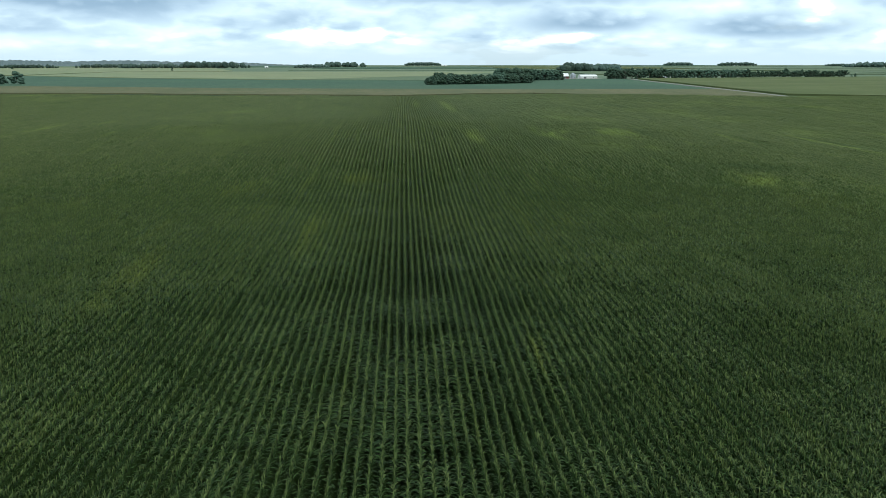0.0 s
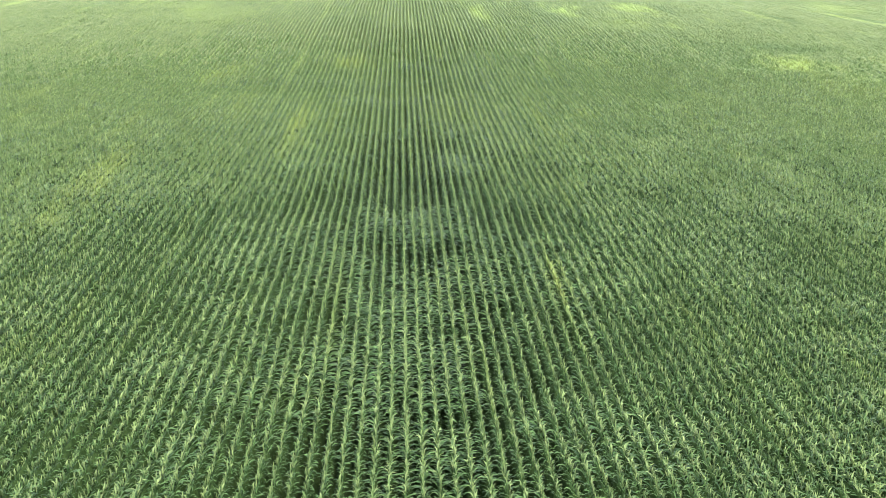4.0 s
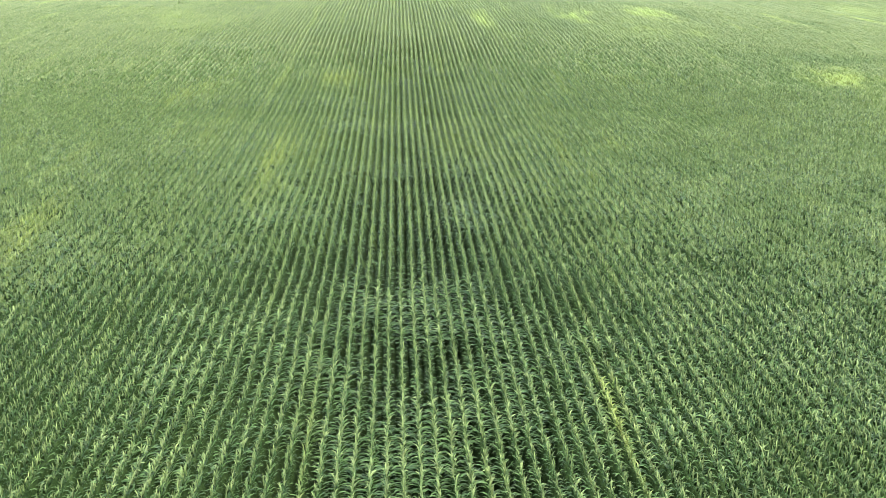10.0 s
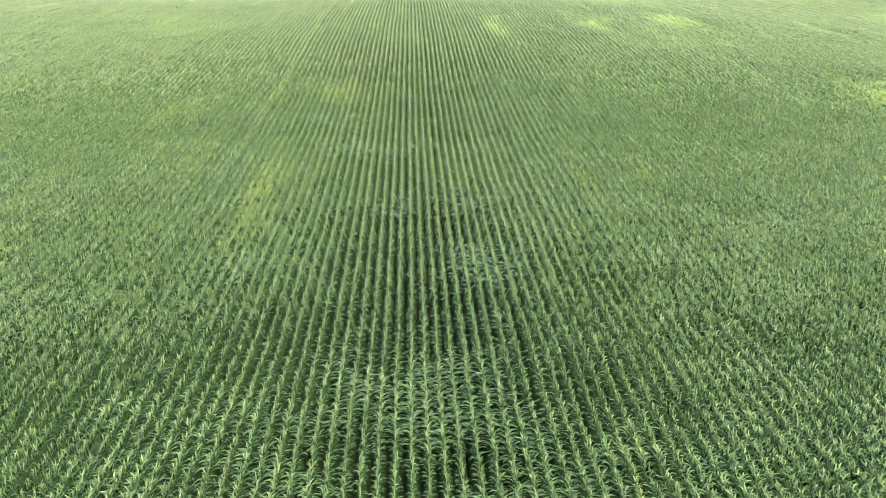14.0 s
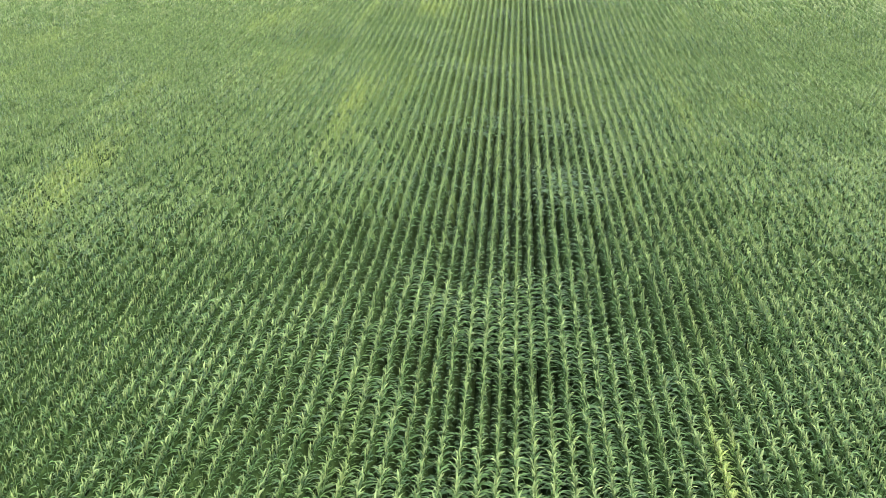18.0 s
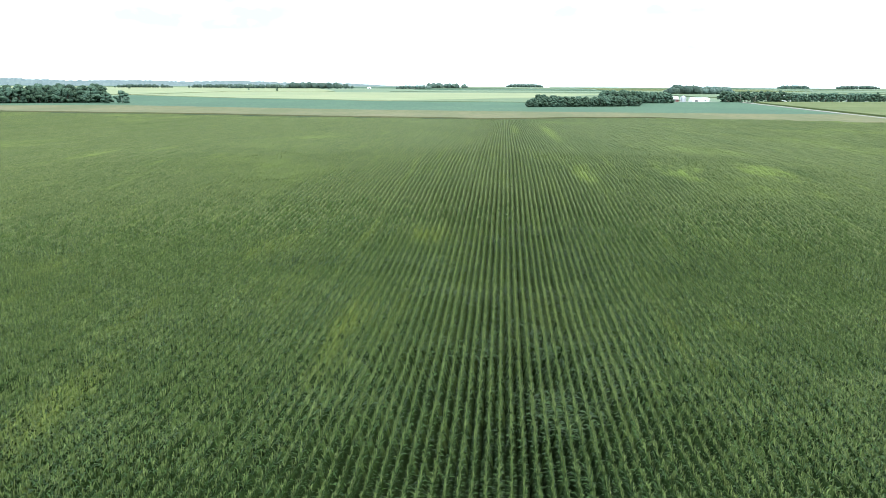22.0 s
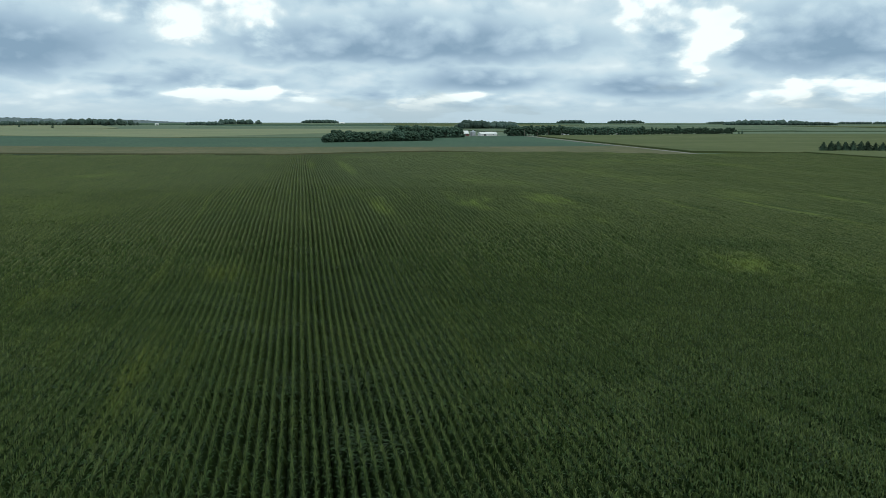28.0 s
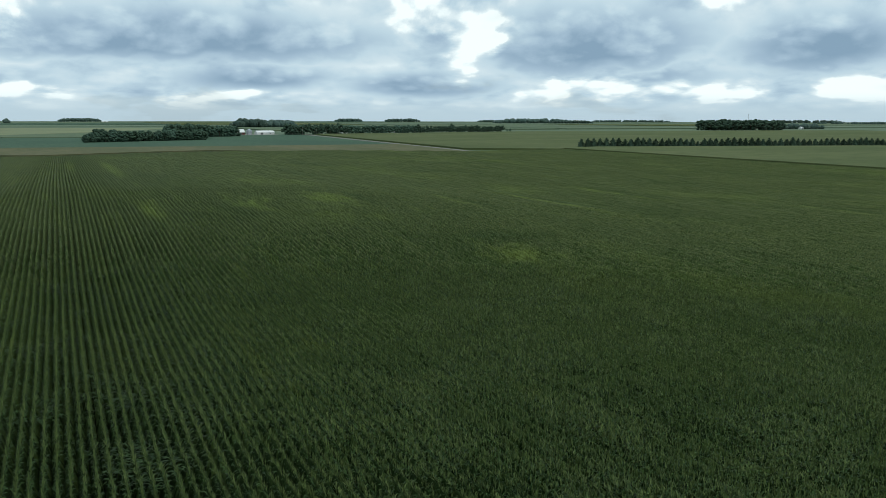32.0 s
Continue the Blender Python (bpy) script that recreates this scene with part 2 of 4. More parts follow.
def canopy(name, low, high, top, pale, fine=2.2):
    """Closed crop seen from afar: leaf greens broken up at the size of plants, straw-coloured tops."""
    m, n = material(name)
    tone, flat, lush = crop_tone(n)
    grain = n.noise(flat, fine, 3.0, 0.7)
    col = n.mix(n.range(grain, 0.3, 0.7), (*low, 1), (*high, 1))
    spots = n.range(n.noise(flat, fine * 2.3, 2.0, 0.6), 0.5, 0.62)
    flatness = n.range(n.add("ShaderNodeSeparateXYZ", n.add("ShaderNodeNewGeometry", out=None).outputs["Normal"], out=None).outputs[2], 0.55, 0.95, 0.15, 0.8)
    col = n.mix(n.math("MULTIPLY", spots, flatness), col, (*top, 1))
    col = n.mix(n.math("MULTIPLY", tone, 0.85), col, (*pale, 1))
    col = n.mix(lush, col, n.vmath("MULTIPLY", col, (0.55, 0.68, 0.62)))
    b = n.add("ShaderNodeBsdfPrincipled", out=None)
    bump = n.add("ShaderNodeBump", out=None)
    n.setin(bump, Strength=0.9, Distance=0.4, Height=grain)
    n.setin(b, Base_Color=col, Roughness=0.8, Specular_IOR_Level=0.05, Normal=bump.outputs[0])
    n.add("ShaderNodeOutputMaterial", b.outputs[0], out=None)
    return m


def ground_like(name, a, b_, c, s1=0.02, s2=0.6, rough=0.9, squash=(1, 1, 1), bump_size=0.1):
    m, n = material(name)
    place = n.vmath("MULTIPLY", n.add("ShaderNodeNewGeometry", out=None).outputs["Position"], squash)
    col = n.mix(n.range(n.noise(place, s1, 5.0, 0.6), 0.35, 0.65), (*a, 1), (*b_, 1))
    fine = n.noise(place, s2, 5.0, 0.65)
    col = n.mix(n.range(fine, 0.4, 0.75), col, (*c, 1))
    b = n.add("ShaderNodeBsdfPrincipled", out=None)
    bump = n.add("ShaderNodeBump", out=None)
    n.setin(bump, Strength=0.6, Distance=bump_size, Height=fine)
    n.setin(b, Base_Color=col, Roughness=rough, Specular_IOR_Level=0.05, Normal=bump.outputs[0])
    n.add("ShaderNodeOutputMaterial", b.outputs[0], out=None)
    return m


def foliage(name, dark, pale):
    m, n = material(name)
    geo = n.add("ShaderNodeNewGeometry", out=None)
    obj = n.add("ShaderNodeObjectInfo", out=None)
    col = n.mix(geo.outputs["Random Per Island"], (*dark, 1), (*pale, 1))
    hsv = n.add("ShaderNodeHueSaturation", out=None)
    n.setin(hsv, Hue=n.range(obj.outputs["Random"], 0, 1, 0.485, 0.515), Value=n.range(obj.outputs["Random"], 0, 1, 0.75, 1.25), Color=col)
    b = n.add("ShaderNodeBsdfPrincipled", out=None)
    n.setin(b, Base_Color=hsv.outputs[0], Roughness=0.85, Specular_IOR_Level=0.08)
    t = n.add("ShaderNodeBsdfTranslucent", hsv.outputs[0])
    s = n.add("ShaderNodeMixShader", 0.15, b.outputs[0], t)
    n.add("ShaderNodeOutputMaterial", s, out=None)
    return m


def plain(name, a, b_, scale=1.5, rough=0.6, metal=0.0):
    m, n = material(name)
    place = n.add("ShaderNodeTexCoord", out=None).outputs["Object"]
    col = n.mix(n.range(n.noise(place, scale, 6.0, 0.65), 0.3, 0.7), (*a, 1), (*b_, 1))
    b = n.add("ShaderNodeBsdfPrincipled", out=None)
    n.setin(b, Base_Color=col, Roughness=rough, Metallic=metal)
    n.add("ShaderNodeOutputMaterial", b.outputs[0], out=None)
    return m


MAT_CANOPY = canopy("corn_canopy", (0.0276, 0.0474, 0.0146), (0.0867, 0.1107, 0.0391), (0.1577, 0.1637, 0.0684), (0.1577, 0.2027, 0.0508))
# leaf greens darkened for the shade between rows, put into the colour
MAT_LOWER_SHADE = ground_like("corn_lower_leaf_shade", (0.0077, 0.0167, 0.0036), (0.0119, 0.0226, 0.0053), (0.0250, 0.0428, 0.0107), 0.8, 3.0, bump_size=0.25)
MAT_MIDDLE_SHADE = canopy("corn_middle_leaf_shade", (0.0174, 0.0347, 0.0088), (0.0541, 0.0831, 0.0222), (0.0966, 0.1178, 0.0373), (0.1110, 0.1400, 0.0320), 2.6)
# near-black soil: the shade under the corn is mixed into its colour
MAT_SHADED_SOIL = ground_like("field_soil", (0.005, 0.007, 0.003), (0.008, 0.009, 0.004), (0.004, 0.008, 0.002), 0.3, 4.0)
# farmland green, lightened to carry the haze over the far plain
MAT_HAZED_GROUND = ground_like("hazed_ground_grass", (0.112, 0.154, 0.102), (0.140, 0.180, 0.114), (0.095, 0.130, 0.090), 0.003, 0.05)
# dark green that paints the shadowed gap behind the corn
MAT_GAP_SHADE = ground_like("gap_shade", (0.026, 0.040, 0.016), (0.034, 0.050, 0.019), (0.020, 0.032, 0.012), 0.05, 0.4)
MAT_TAN = ground_like("tasselled_corn", (0.1021, 0.1067, 0.0551), (0.1371, 0.1269, 0.0697), (0.0846, 0.0945, 0.0470), 0.02, 0.2, squash=(1, 0.3, 1))
MAT_SOY = ground_like("soybean_crop", (0.0575, 0.1013, 0.0675), (0.0700, 0.1175, 0.0756), (0.0488, 0.0850, 0.0580), 0.012, 0.25, squash=(1, 0.4, 1))
MAT_OLIVE = ground_like("olive_corn", (0.084, 0.104, 0.041), (0.118, 0.132, 0.056), (0.070, 0.090, 0.036), 0.012, 0.12, squash=(0.5, 1, 1))
# pale crop green with distance haze lightened into it
MAT_HAZED_CROP = ground_like("hazed_pale_crop", (0.102, 0.140, 0.086), (0.132, 0.164, 0.096), (0.084, 0.118, 0.074), 0.006, 0.08)
MAT_YELLOW = ground_like("ripe_grain", (0.2296, 0.2330, 0.1344), (0.1792, 0.2083, 0.1187), (0.1400, 0.1770, 0.1053), 0.008, 0.05, squash=(0.3, 1, 1))
MAT_GRAVEL = ground_like("gravel", (0.22, 0.215, 0.18), (0.26, 0.25, 0.215), (0.17, 0.165, 0.135), 0.1, 3.0)
# tree greens shifted pale and blue: distance haze put into the colours
MAT_HAZED_LEAVES = foliage("broadleaf", (0.0554, 0.0945, 0.0680), (0.0756, 0.1188, 0.0786))
MAT_HAZED_FARLEAF = foliage("far_broadleaf_haze", (0.062, 0.098, 0.084), (0.100, 0.140, 0.112))
MAT_HAZED_HILL = foliage("hill_wood_haze", (0.105, 0.140, 0.145), (0.135, 0.170, 0.165))
MAT_NEEDLE = foliage("spruce", (0.0299, 0.0517, 0.0354), (0.0483, 0.0782, 0.0481))
MAT_BARK = plain("bark", (0.06, 0.045, 0.03), (0.12, 0.095, 0.07), 3.0, 0.9)
MAT_WHITE = plain("white_sheet_metal", (0.78, 0.78, 0.76), (0.68, 0.68, 0.66), 0.3, 0.45)
MAT_RED = plain("red_barn_board", (0.16, 0.045, 0.035), (0.10, 0.03, 0.025), 0.8, 0.8)
MAT_ZINC = plain("galvanised_steel", (0.50, 0.52, 0.54), (0.38, 0.40, 0.42), 0.5, 0.4, 0.6)
MAT_GLASS = plain("dark_window", (0.02, 0.025, 0.03), (0.03, 0.035, 0.04), 0.5, 0.1)
MAT_SHINGLE = plain("grey_shingle", (0.10, 0.10, 0.105), (0.15, 0.15, 0.15), 1.0, 0.9)


def part(name, bm, mat, parent, label=""):
    me = bpy.data.meshes.new(name)
    bm.to_mesh(me)
    bm.free()
    me.materials.append(mat)
    ob = new(name, me)
    if parent:
        ob.parent = parent
    return tagged(ob, label)


def empty(name, label, category, group="", kind=""):
    return tagged(new(name), label, category, group, kind)


# ---- ground and fields ----
RISE_Y = np.arange(-400.0, 1200.0, 2.0)
rise = np.interp(RISE_Y, (20, 48, 64, 90, 118, 150, 175, 205, 245, 300, 400, 486, 700), (-0.8, -0.65, 0.2, 0.5, 0.8, 2.2, 4.3, 5.5, 6.0, 5.2, 3.6, 2.2, 0))
bell = np.exp(-0.5 * (np.arange(-20, 21) * 2 / 11.0) ** 2)
RISE = np.convolve(np.pad(rise, 20, mode="edge"), bell / bell.sum(), "valid")


def ease(v):
    v = np.clip(v, 0, 1)
    return v * v * (3 - 2 * v)


def land(x, y):
    """Height of the land: a broad low swell across the field, level to the east and far off."""
    x = np.asarray(x, float)
    side = 1 - ease((x - 40) / 90) - 0.5 * ease((-x - 40) / 120) - 0.5 * ease((-x - 500) / 600)
    return np.interp(y, RISE_Y, RISE) * side


def slab(name, corners, low, high, mat, label, category="field"):
    """A crop or surface over a polygon, with edges that stand as high as the crop, lying on the land."""
    bm = bmesh.new()
    bm.faces.new([bm.verts.new((x, y, 0)) for x, y in corners])
    ylo, yhi = min(c[1] for c in corners), max(c[1] for c in corners)
    xlo, xhi = min(c[0] for c in corners), max(c[0] for c in corners)
    cuts = [((0, c, 0), (0, 1, 0)) for c in (-60, -20, 20, 40, 52, 64, 80, 100, 120, 140, 155, 170, 185, 200, 215, 235, 260, 290, 330, 370, 420, 470, 520, 580, 640, 700) if ylo < c < yhi]
    cuts += [((c, 0, 0), (1, 0, 0)) for c in (-500, -330, -160, -120, -80, -40, 0, 40, 60, 80, 100, 130) if xlo < c < xhi and ylo < 700]
    for co, no in cuts:
        bmesh.ops.bisect_plane(bm, geom=bm.verts[:] + bm.edges[:] + bm.faces[:], plane_co=co, plane_no=no)
    top = bm.faces[:]
    bmesh.ops.recalc_face_normals(bm, faces=top)
    if sum(f.normal.z for f in top) < 0:
        bmesh.ops.reverse_faces(bm, faces=top)
    rims = [e for e in bm.edges if len(e.link_faces) == 1]
    for v in bm.verts:
        v.co.z = high + float(land(v.co.x, v.co.y))
    foot = {v: bm.verts.new((v.co.x, v.co.y, v.co.z - high + low - 0.7)) for v in {v for e in rims for v in e.verts}}
    for e in rims:
        a, b = e.verts
        bm.faces.new((a, b, foot[b], foot[a]))
    bmesh.ops.recalc_face_normals(bm, faces=bm.faces)
    ob = part(name, bm, mat, None)
    return tagged(ob, label, category, kind="structure")


def sheet(xs, ys, height):
    """A grid of quads over the plan."""
    bm = bmesh.new()
    rows = [[bm.verts.new((x, y, float(height(x, y)))) for x in xs] for y in ys]
    for j in range(len(ys) - 1):
        for i in range(len(xs) - 1):
            bm.faces.new((rows[j][i], rows[j][i + 1], rows[j + 1][i + 1], rows[j + 1][i]))
    return bm


EDGE = ((-520, 610), (-343, 583), (-198, 561), (-63, 508), (-5, 490), (40, 520), (97, 563), (158, 575), (228, 530), (326, 520))
NEAR, LEFT, RIGHT = -90.0, -420.0, 325.0
GX = [-4900, -3500, -2300, -1500, -1100, -800, -600, -500, -400, -330, -260, -200, -160, -130, -100, -70, -40, 0, 40, 55, 70, 85, 100, 115, 130, 250, 400, 700, 1200, 2000, 3200, 4900]
GROUND_Y = [-4900, -3000, -1500, -700, -400, -200, -60, -20, 20, 34, 44, 52, 58, 64, 72, 80, 100, 120, 130, 140, 150, 160, 170, 180, 190, 200, 215, 230, 245, 260, 290, 330, 370, 420, 460, 486, 520, 580, 640, 700, 760, 1200, 2000, 3200, 4900]
ground = tagged(part("ground", sheet(GX, GROUND_Y, lambda x, y: land(x, y) - (0.6 if LEFT - 20 < x < RIGHT and NEAR - 20 < y < 480 else 0.02)), MAT_HAZED_GROUND, None), "gently rolling green farmland reaching to the horizon", "ground", kind="structure")

def far_edge(x):
    return np.interp(x, [e[0] for e in EDGE], [e[1] for e in EDGE])


slab("field_soil", [(LEFT, NEAR)] + [(RIGHT, NEAR)] + [e for e in reversed(EDGE) if LEFT < e[0] < RIGHT] + [(LEFT, float(far_edge(LEFT)))], 0.0, 0.06, MAT_SHADED_SOIL,
     "near-black soil between the corn rows, shade put into its colour", "soil")
# added strip: the shadowed gap's darkness laid down as a surface
slab("grass_strip", [(x, y + 34) for x, y in EDGE if x < 120] + [(x, y + 60) for x, y in reversed(EDGE) if x < 120], 0.0, 0.3, MAT_GAP_SHADE, "dark green strip painting the shaded gap along the field's far edge", "grass")
slab("tan_corn_field", [(x, y + (61 if x < 120 else 9)) for x, y in EDGE if x < 200] + [(257, 548), (265, 645), (269, 706), (126, 710), (-17, 724), (-136, 742), (-362, 816), (-476, 790)], 0.0, 1.0, MAT_TAN,
     "brownish tasselled corn strip behind the green field")
slab("soybean_field", [(-620, 840), (-476, 796), (-362, 822), (-136, 748), (-17, 730), (126, 716), (270, 712), (296, 1056), (303, 1160), (150, 1120), (28, 1056), (-140, 1080), (-382, 1205), (-620, 1400)],
     0.0, 0.45, MAT_SOY, "blue-green soybean field with an even surface")
slab("ripe_field", [(-622, 1412), (-382, 1217), (-146, 1095), (60, 1400), (250, 1900), (-622, 1900)], 0.0, 0.9, MAT_YELLOW, "pale yellow-green ripening field behind the soybeans")
slab("pale_field", [(64, 1400), (-142, 1093), (20, 1068), (150, 1132), (250, 1230), (250, 1400), (330, 1900), (254, 1900)], 0.0, 0.9, MAT_HAZED_CROP, "pale green crop field behind the soybeans")
slab("ripe_field", [(-2300, 2600), (-900, 1500), (-640, 1440), (-640, 1900), (-420, 1950), (-420, 2100), (-700, 3100), (-2200, 3300)], 0.0, 1.2, MAT_YELLOW, "yellowish ripening grain field in a patch of sunlight")
slab("corn_field_east", [(334, -90), (900, -90), (900, 470), (640, 490), (372, 560), (334, 545)], 0.0, 2.3, MAT_OLIVE, "olive green corn field across the ditch")
slab("corn_field_north", [(280, 640), (275, 590), (334, 552), (372, 574), (1000, 440), (1400, 1150), (700, 1236), (450, 1160), (318, 1130)], 0.0, 1.5, MAT_OLIVE, "olive green corn field beside the gravel road")
slab("road", [(263, 540), (269, 540), (314, 1180), (308, 1180)], 0.0, 0.35, MAT_GRAVEL, "pale gravel farm road between two fields", "road")
frng = random.Random(4)
far_mats = (MAT_HAZED_CROP, MAT_HAZED_GROUND, MAT_SOY, MAT_HAZED_GROUND, MAT_HAZED_CROP, MAT_OLIVE, MAT_HAZED_GROUND)
for fx in range(-5, 7):
    for fy in range(0, 5):
        x0, y0 = fx * 620 + 330, 1420 + fy * 620 if fx >= 0 else 2150 + fy * 560
        if fx >= 0 and fy == 0:
            y0 += 60
        if math.hypot(x0 + 300, y0 + 300) > 4500 or (x0 < -400 and y0 < 3200 and x0 > -2300):
            continue
        slab("far_field", [(x0, y0), (x0 + 600, y0), (x0 + 600, y0 + frng.uniform(300, 590)), (x0, y0 + frng.uniform(300, 590))], 0.0, frng.uniform(0.6, 2.2),
             frng.choice(far_mats), "distant flat crop field")

# ---- the corn ----
prng = np.random.default_rng(7)


def leaf_strip(rng, z0, az, length, rise_at, bend, width, steps=3):
    """An arching leaf blade: it leaves the stalk at the angle rise_at and bends over by bend degrees on its way to the tip."""
    s = np.linspace(0, 1, steps + 1)
    r, z = [0.0], [z0]
    for k in range(steps):
        a = radians(rise_at - bend * (s[k] + 0.5 / steps) ** 1.3)
        r.append(r[-1] + length / steps * math.cos(a))
        z.append(z[-1] + length / steps * math.sin(a))
    wd = width * np.sin(np.pi * np.clip(0.2 + 0.8 * s, 0, 1)) ** 0.7
    twist = rng.uniform(-0.5, 0.5)
    ca, sa = math.cos(az), math.sin(az)
    v, f = [], []
    for k in range(steps):
        for side in (-1, 1):
            v.append((r[k] * ca - side * wd[k] * sa * 0.5, r[k] * sa + side * wd[k] * ca * 0.5, z[k] + side * wd[k] * twist * s[k]))
    v.append((r[-1] * ca, r[-1] * sa, z[-1]))
    for k in range(steps - 1):
        a = 2 * k
        f += [(a, a + 2, a + 1), (a + 1, a + 2, a + 3)]
    f.append((2 * steps - 2, 2 * steps, 2 * steps - 1))
    return v, f


def plant(rng, leaves, steps, tops, top_steps, blades, fat=1.0, low=0.75, old=0.45):
    """One corn plant as triangles: long arching leaves in two ranks, steep young leaves round the top, and thin tassel branches."""
    V, F, M = [], [], []

    def add(v, f, m):
        base = len(V)
        V.extend(v)
        F.extend(tuple(base + i for i in t) for t in f)
        M.extend([m] * len(f))

    lean = rng.uniform(-0.4, 0.4)
    for k in range(leaves):
        u = k / max(1, leaves - 1)
        az = (0 if k % 2 else math.pi) + lean + rng.normal(0, 0.65)
        add(*leaf_strip(rng, low + (1.25 - low) * u + rng.uniform(-0.06, 0.06), az, rng.uniform(0.5, 0.74), rng.uniform(56, 72), rng.uniform(90, 140), 0.068 * fat * rng.uniform(0.85, 1.2), steps), 0)
    for k in range(tops):
        az = (0.5 if k % 2 else 1.5) * math.pi + rng.normal(0, 0.75)
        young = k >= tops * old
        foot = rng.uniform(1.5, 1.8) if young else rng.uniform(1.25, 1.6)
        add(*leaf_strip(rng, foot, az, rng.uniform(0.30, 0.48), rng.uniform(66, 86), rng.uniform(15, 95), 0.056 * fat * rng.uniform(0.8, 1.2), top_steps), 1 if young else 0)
    for k in range(blades):
        az, out_ = rng.uniform(0, 2 * math.pi), (0.03 if k == 0 else rng.uniform(0.08, 0.2))
        foot, tip, wd = rng.uniform(1.6, 1.85), rng.uniform(2.12, 2.34), 0.016 * fat
        face = az + rng.normal(0, 0.6)
        add([(-wd * math.sin(face), wd * math.cos(face), foot), (wd * math.sin(face), -wd * math.cos(face), foot), (out_ * math.cos(az), out_ * math.sin(az), tip)], [(0, 1, 2)], 1)
    return np.array(V), np.array(F, dtype=np.int64), np.array(M, dtype=np.int32)


def detail_zone(x, y):
    """Distance from the flight line, and whether the place is ahead of it within a wide sector."""
    d = np.hypot(x - 1.0, y - np.clip(y, -3, 36))
    ahead = np.zeros(x.shape, bool)
    for y0 in (-3.0, 8.0, 17.0, 26.0, 36.0):
        a = np.degrees(np.arctan2(x - 1.0, y - y0))
        hi = 57 if y0 == 36.0 else 34
        ahead |= (a > -35) & (a < hi) & (y - y0 > 20)
        ahead |= (np.abs(a) < 41) & (y - y0 > 17) & (y - y0 < 42)
    a, r = np.degrees(np.arctan2(x - 1.0, y - 36.0)), np.hypot(x - 1.0, y - 36.0)
    ahead |= (a > -41) & (a < 72) & (r > 17) & (r < 62)
    return d, ahead


def smooth_noise(x, y, size, seed):
    """Cheap value noise on the plan, 0 to 1."""
    g = np.random.default_rng(seed).random((256, 256))
    u, v = x / size, y / size
    i, j = np.floor(u).astype(int), np.floor(v).astype(int)
    a, b = u - i, v - j
    a, b = a * a * (3 - 2 * a), b * b * (3 - 2 * b)
    i, j = i % 256, j % 256
    i2, j2 = (i + 1) % 256, (j + 1) % 256
    return (g[i, j] * (1 - a) + g[i2, j] * a) * (1 - b) + (g[i, j2] * (1 - a) + g[i2, j2] * a) * b


ROW = 0.746
row_x = -0.80 + ROW * np.arange(math.ceil((LEFT + 2) / ROW), math.floor((RIGHT - 0.5) / ROW))
row_shift = prng.normal(0, 0.02, row_x.size)
row_tall = prng.normal(0, 0.022, row_x.size)


def row_wander(x, y):
    return 0.12 * (smooth_noise(x * 0 + 3.3, y, 45.0, 21) - 0.5) + 0.07 * (smooth_noise(x, y, 9.0, 22) - 0.5)


chunks = []          # vertices, triangles, material numbers


def sow(spacing, inner, outer, templates, fade=0.12, front=True):
    ys = np.arange(14.0 if front else -60.0, 275.0 if front else 100.0, spacing)
    near_rows = np.abs(row_x) < 245
    X, Y = np.meshgrid(row_x[near_rows] + row_shift[near_rows], ys, indexing="ij")
    T = np.repeat(row_tall[near_rows][:, None], ys.size, 1)
    X, Y, T = X.ravel(), Y.ravel(), T.ravel()
    d, ahead = detail_zone(X, Y)
    thin = smooth_noise(X, Y, 2.6, 31) * 0.6 + smooth_noise(X, Y, 0.9, 32) * 0.4
    blur = prng.random(X.size)
    soft_d = d * (1 + 0.12 * (blur - 0.5) * (d > 36))
    keep = (ahead == front) & (soft_d >= inner) & (d * (1 + fade * (blur - 0.5) * (d > 36)) < outer) & (thin < 0.84 + 0.16 * prng.random(X.size))
    X, Y, T = X[keep], Y[keep], T[keep]
    X = X + row_wander(X, Y) + prng.normal(0, 0.035, X.size)
    Y = Y + prng.uniform(-0.4, 0.4, X.size) * spacing
    size = 1.0 + T + prng.normal(0, 0.045, X.size) + 0.18 * (smooth_noise(X, Y, 7.0, 33) - 0.5) + 0.10 * (smooth_noise(X, Y, 2.0, 34) - 0.5)
    spread = 0.76 + 0.48 * ease((smooth_noise(X, Y, 6.0, 35) * 0.55 + smooth_noise(X, Y, 1.6, 36) * 0.45 - 0.38) / 0.36)
    pick = prng.integers(0, len(templates), X.size)
    turn = prng.normal(0, 0.4, X.size) + np.pi * prng.integers(0, 2, X.size)
    for k, (V, F, M) in enumerate(templates):
        q = np.flatnonzero(pick == k)
        if not q.size:
            continue
        c, s, z = np.cos(turn[q])[:, None], np.sin(turn[q])[:, None], size[q][:, None]
        wide = spread[q][:, None]
        vx = (V[None, :, 0] * c - V[None, :, 1] * s) * wide + X[q][:, None]
        vy = (V[None, :, 0] * s + V[None, :, 1] * c) * wide + Y[q][:, None]
        vz = V[None, :, 2] * z + land(X[q], Y[q])[:, None]
        pts = np.stack((vx, vy, vz), -1).reshape(-1, 3)
        tri = (F[None] + (np.arange(q.size) * len(V))[:, None, None]).reshape(-1, 3)
        chunks.append((pts, tri, np.tile(M, q.size)))
    return X.size


NEAR_R, MID_R, FAR_R = 46.0, 112.0, 205.0
trng = np.random.default_rng(11)
sow(0.215, 0.0, NEAR_R, [plant(trng, 4, 3, 8, 2, 1, 1.0, 0.75, 0.5) for k in range(16)])
sow(0.22, NEAR_R, MID_R, [plant(trng, 2, 2, 6, 1, 1, 1.6, 1.1, 0.1) for k in range(14)])
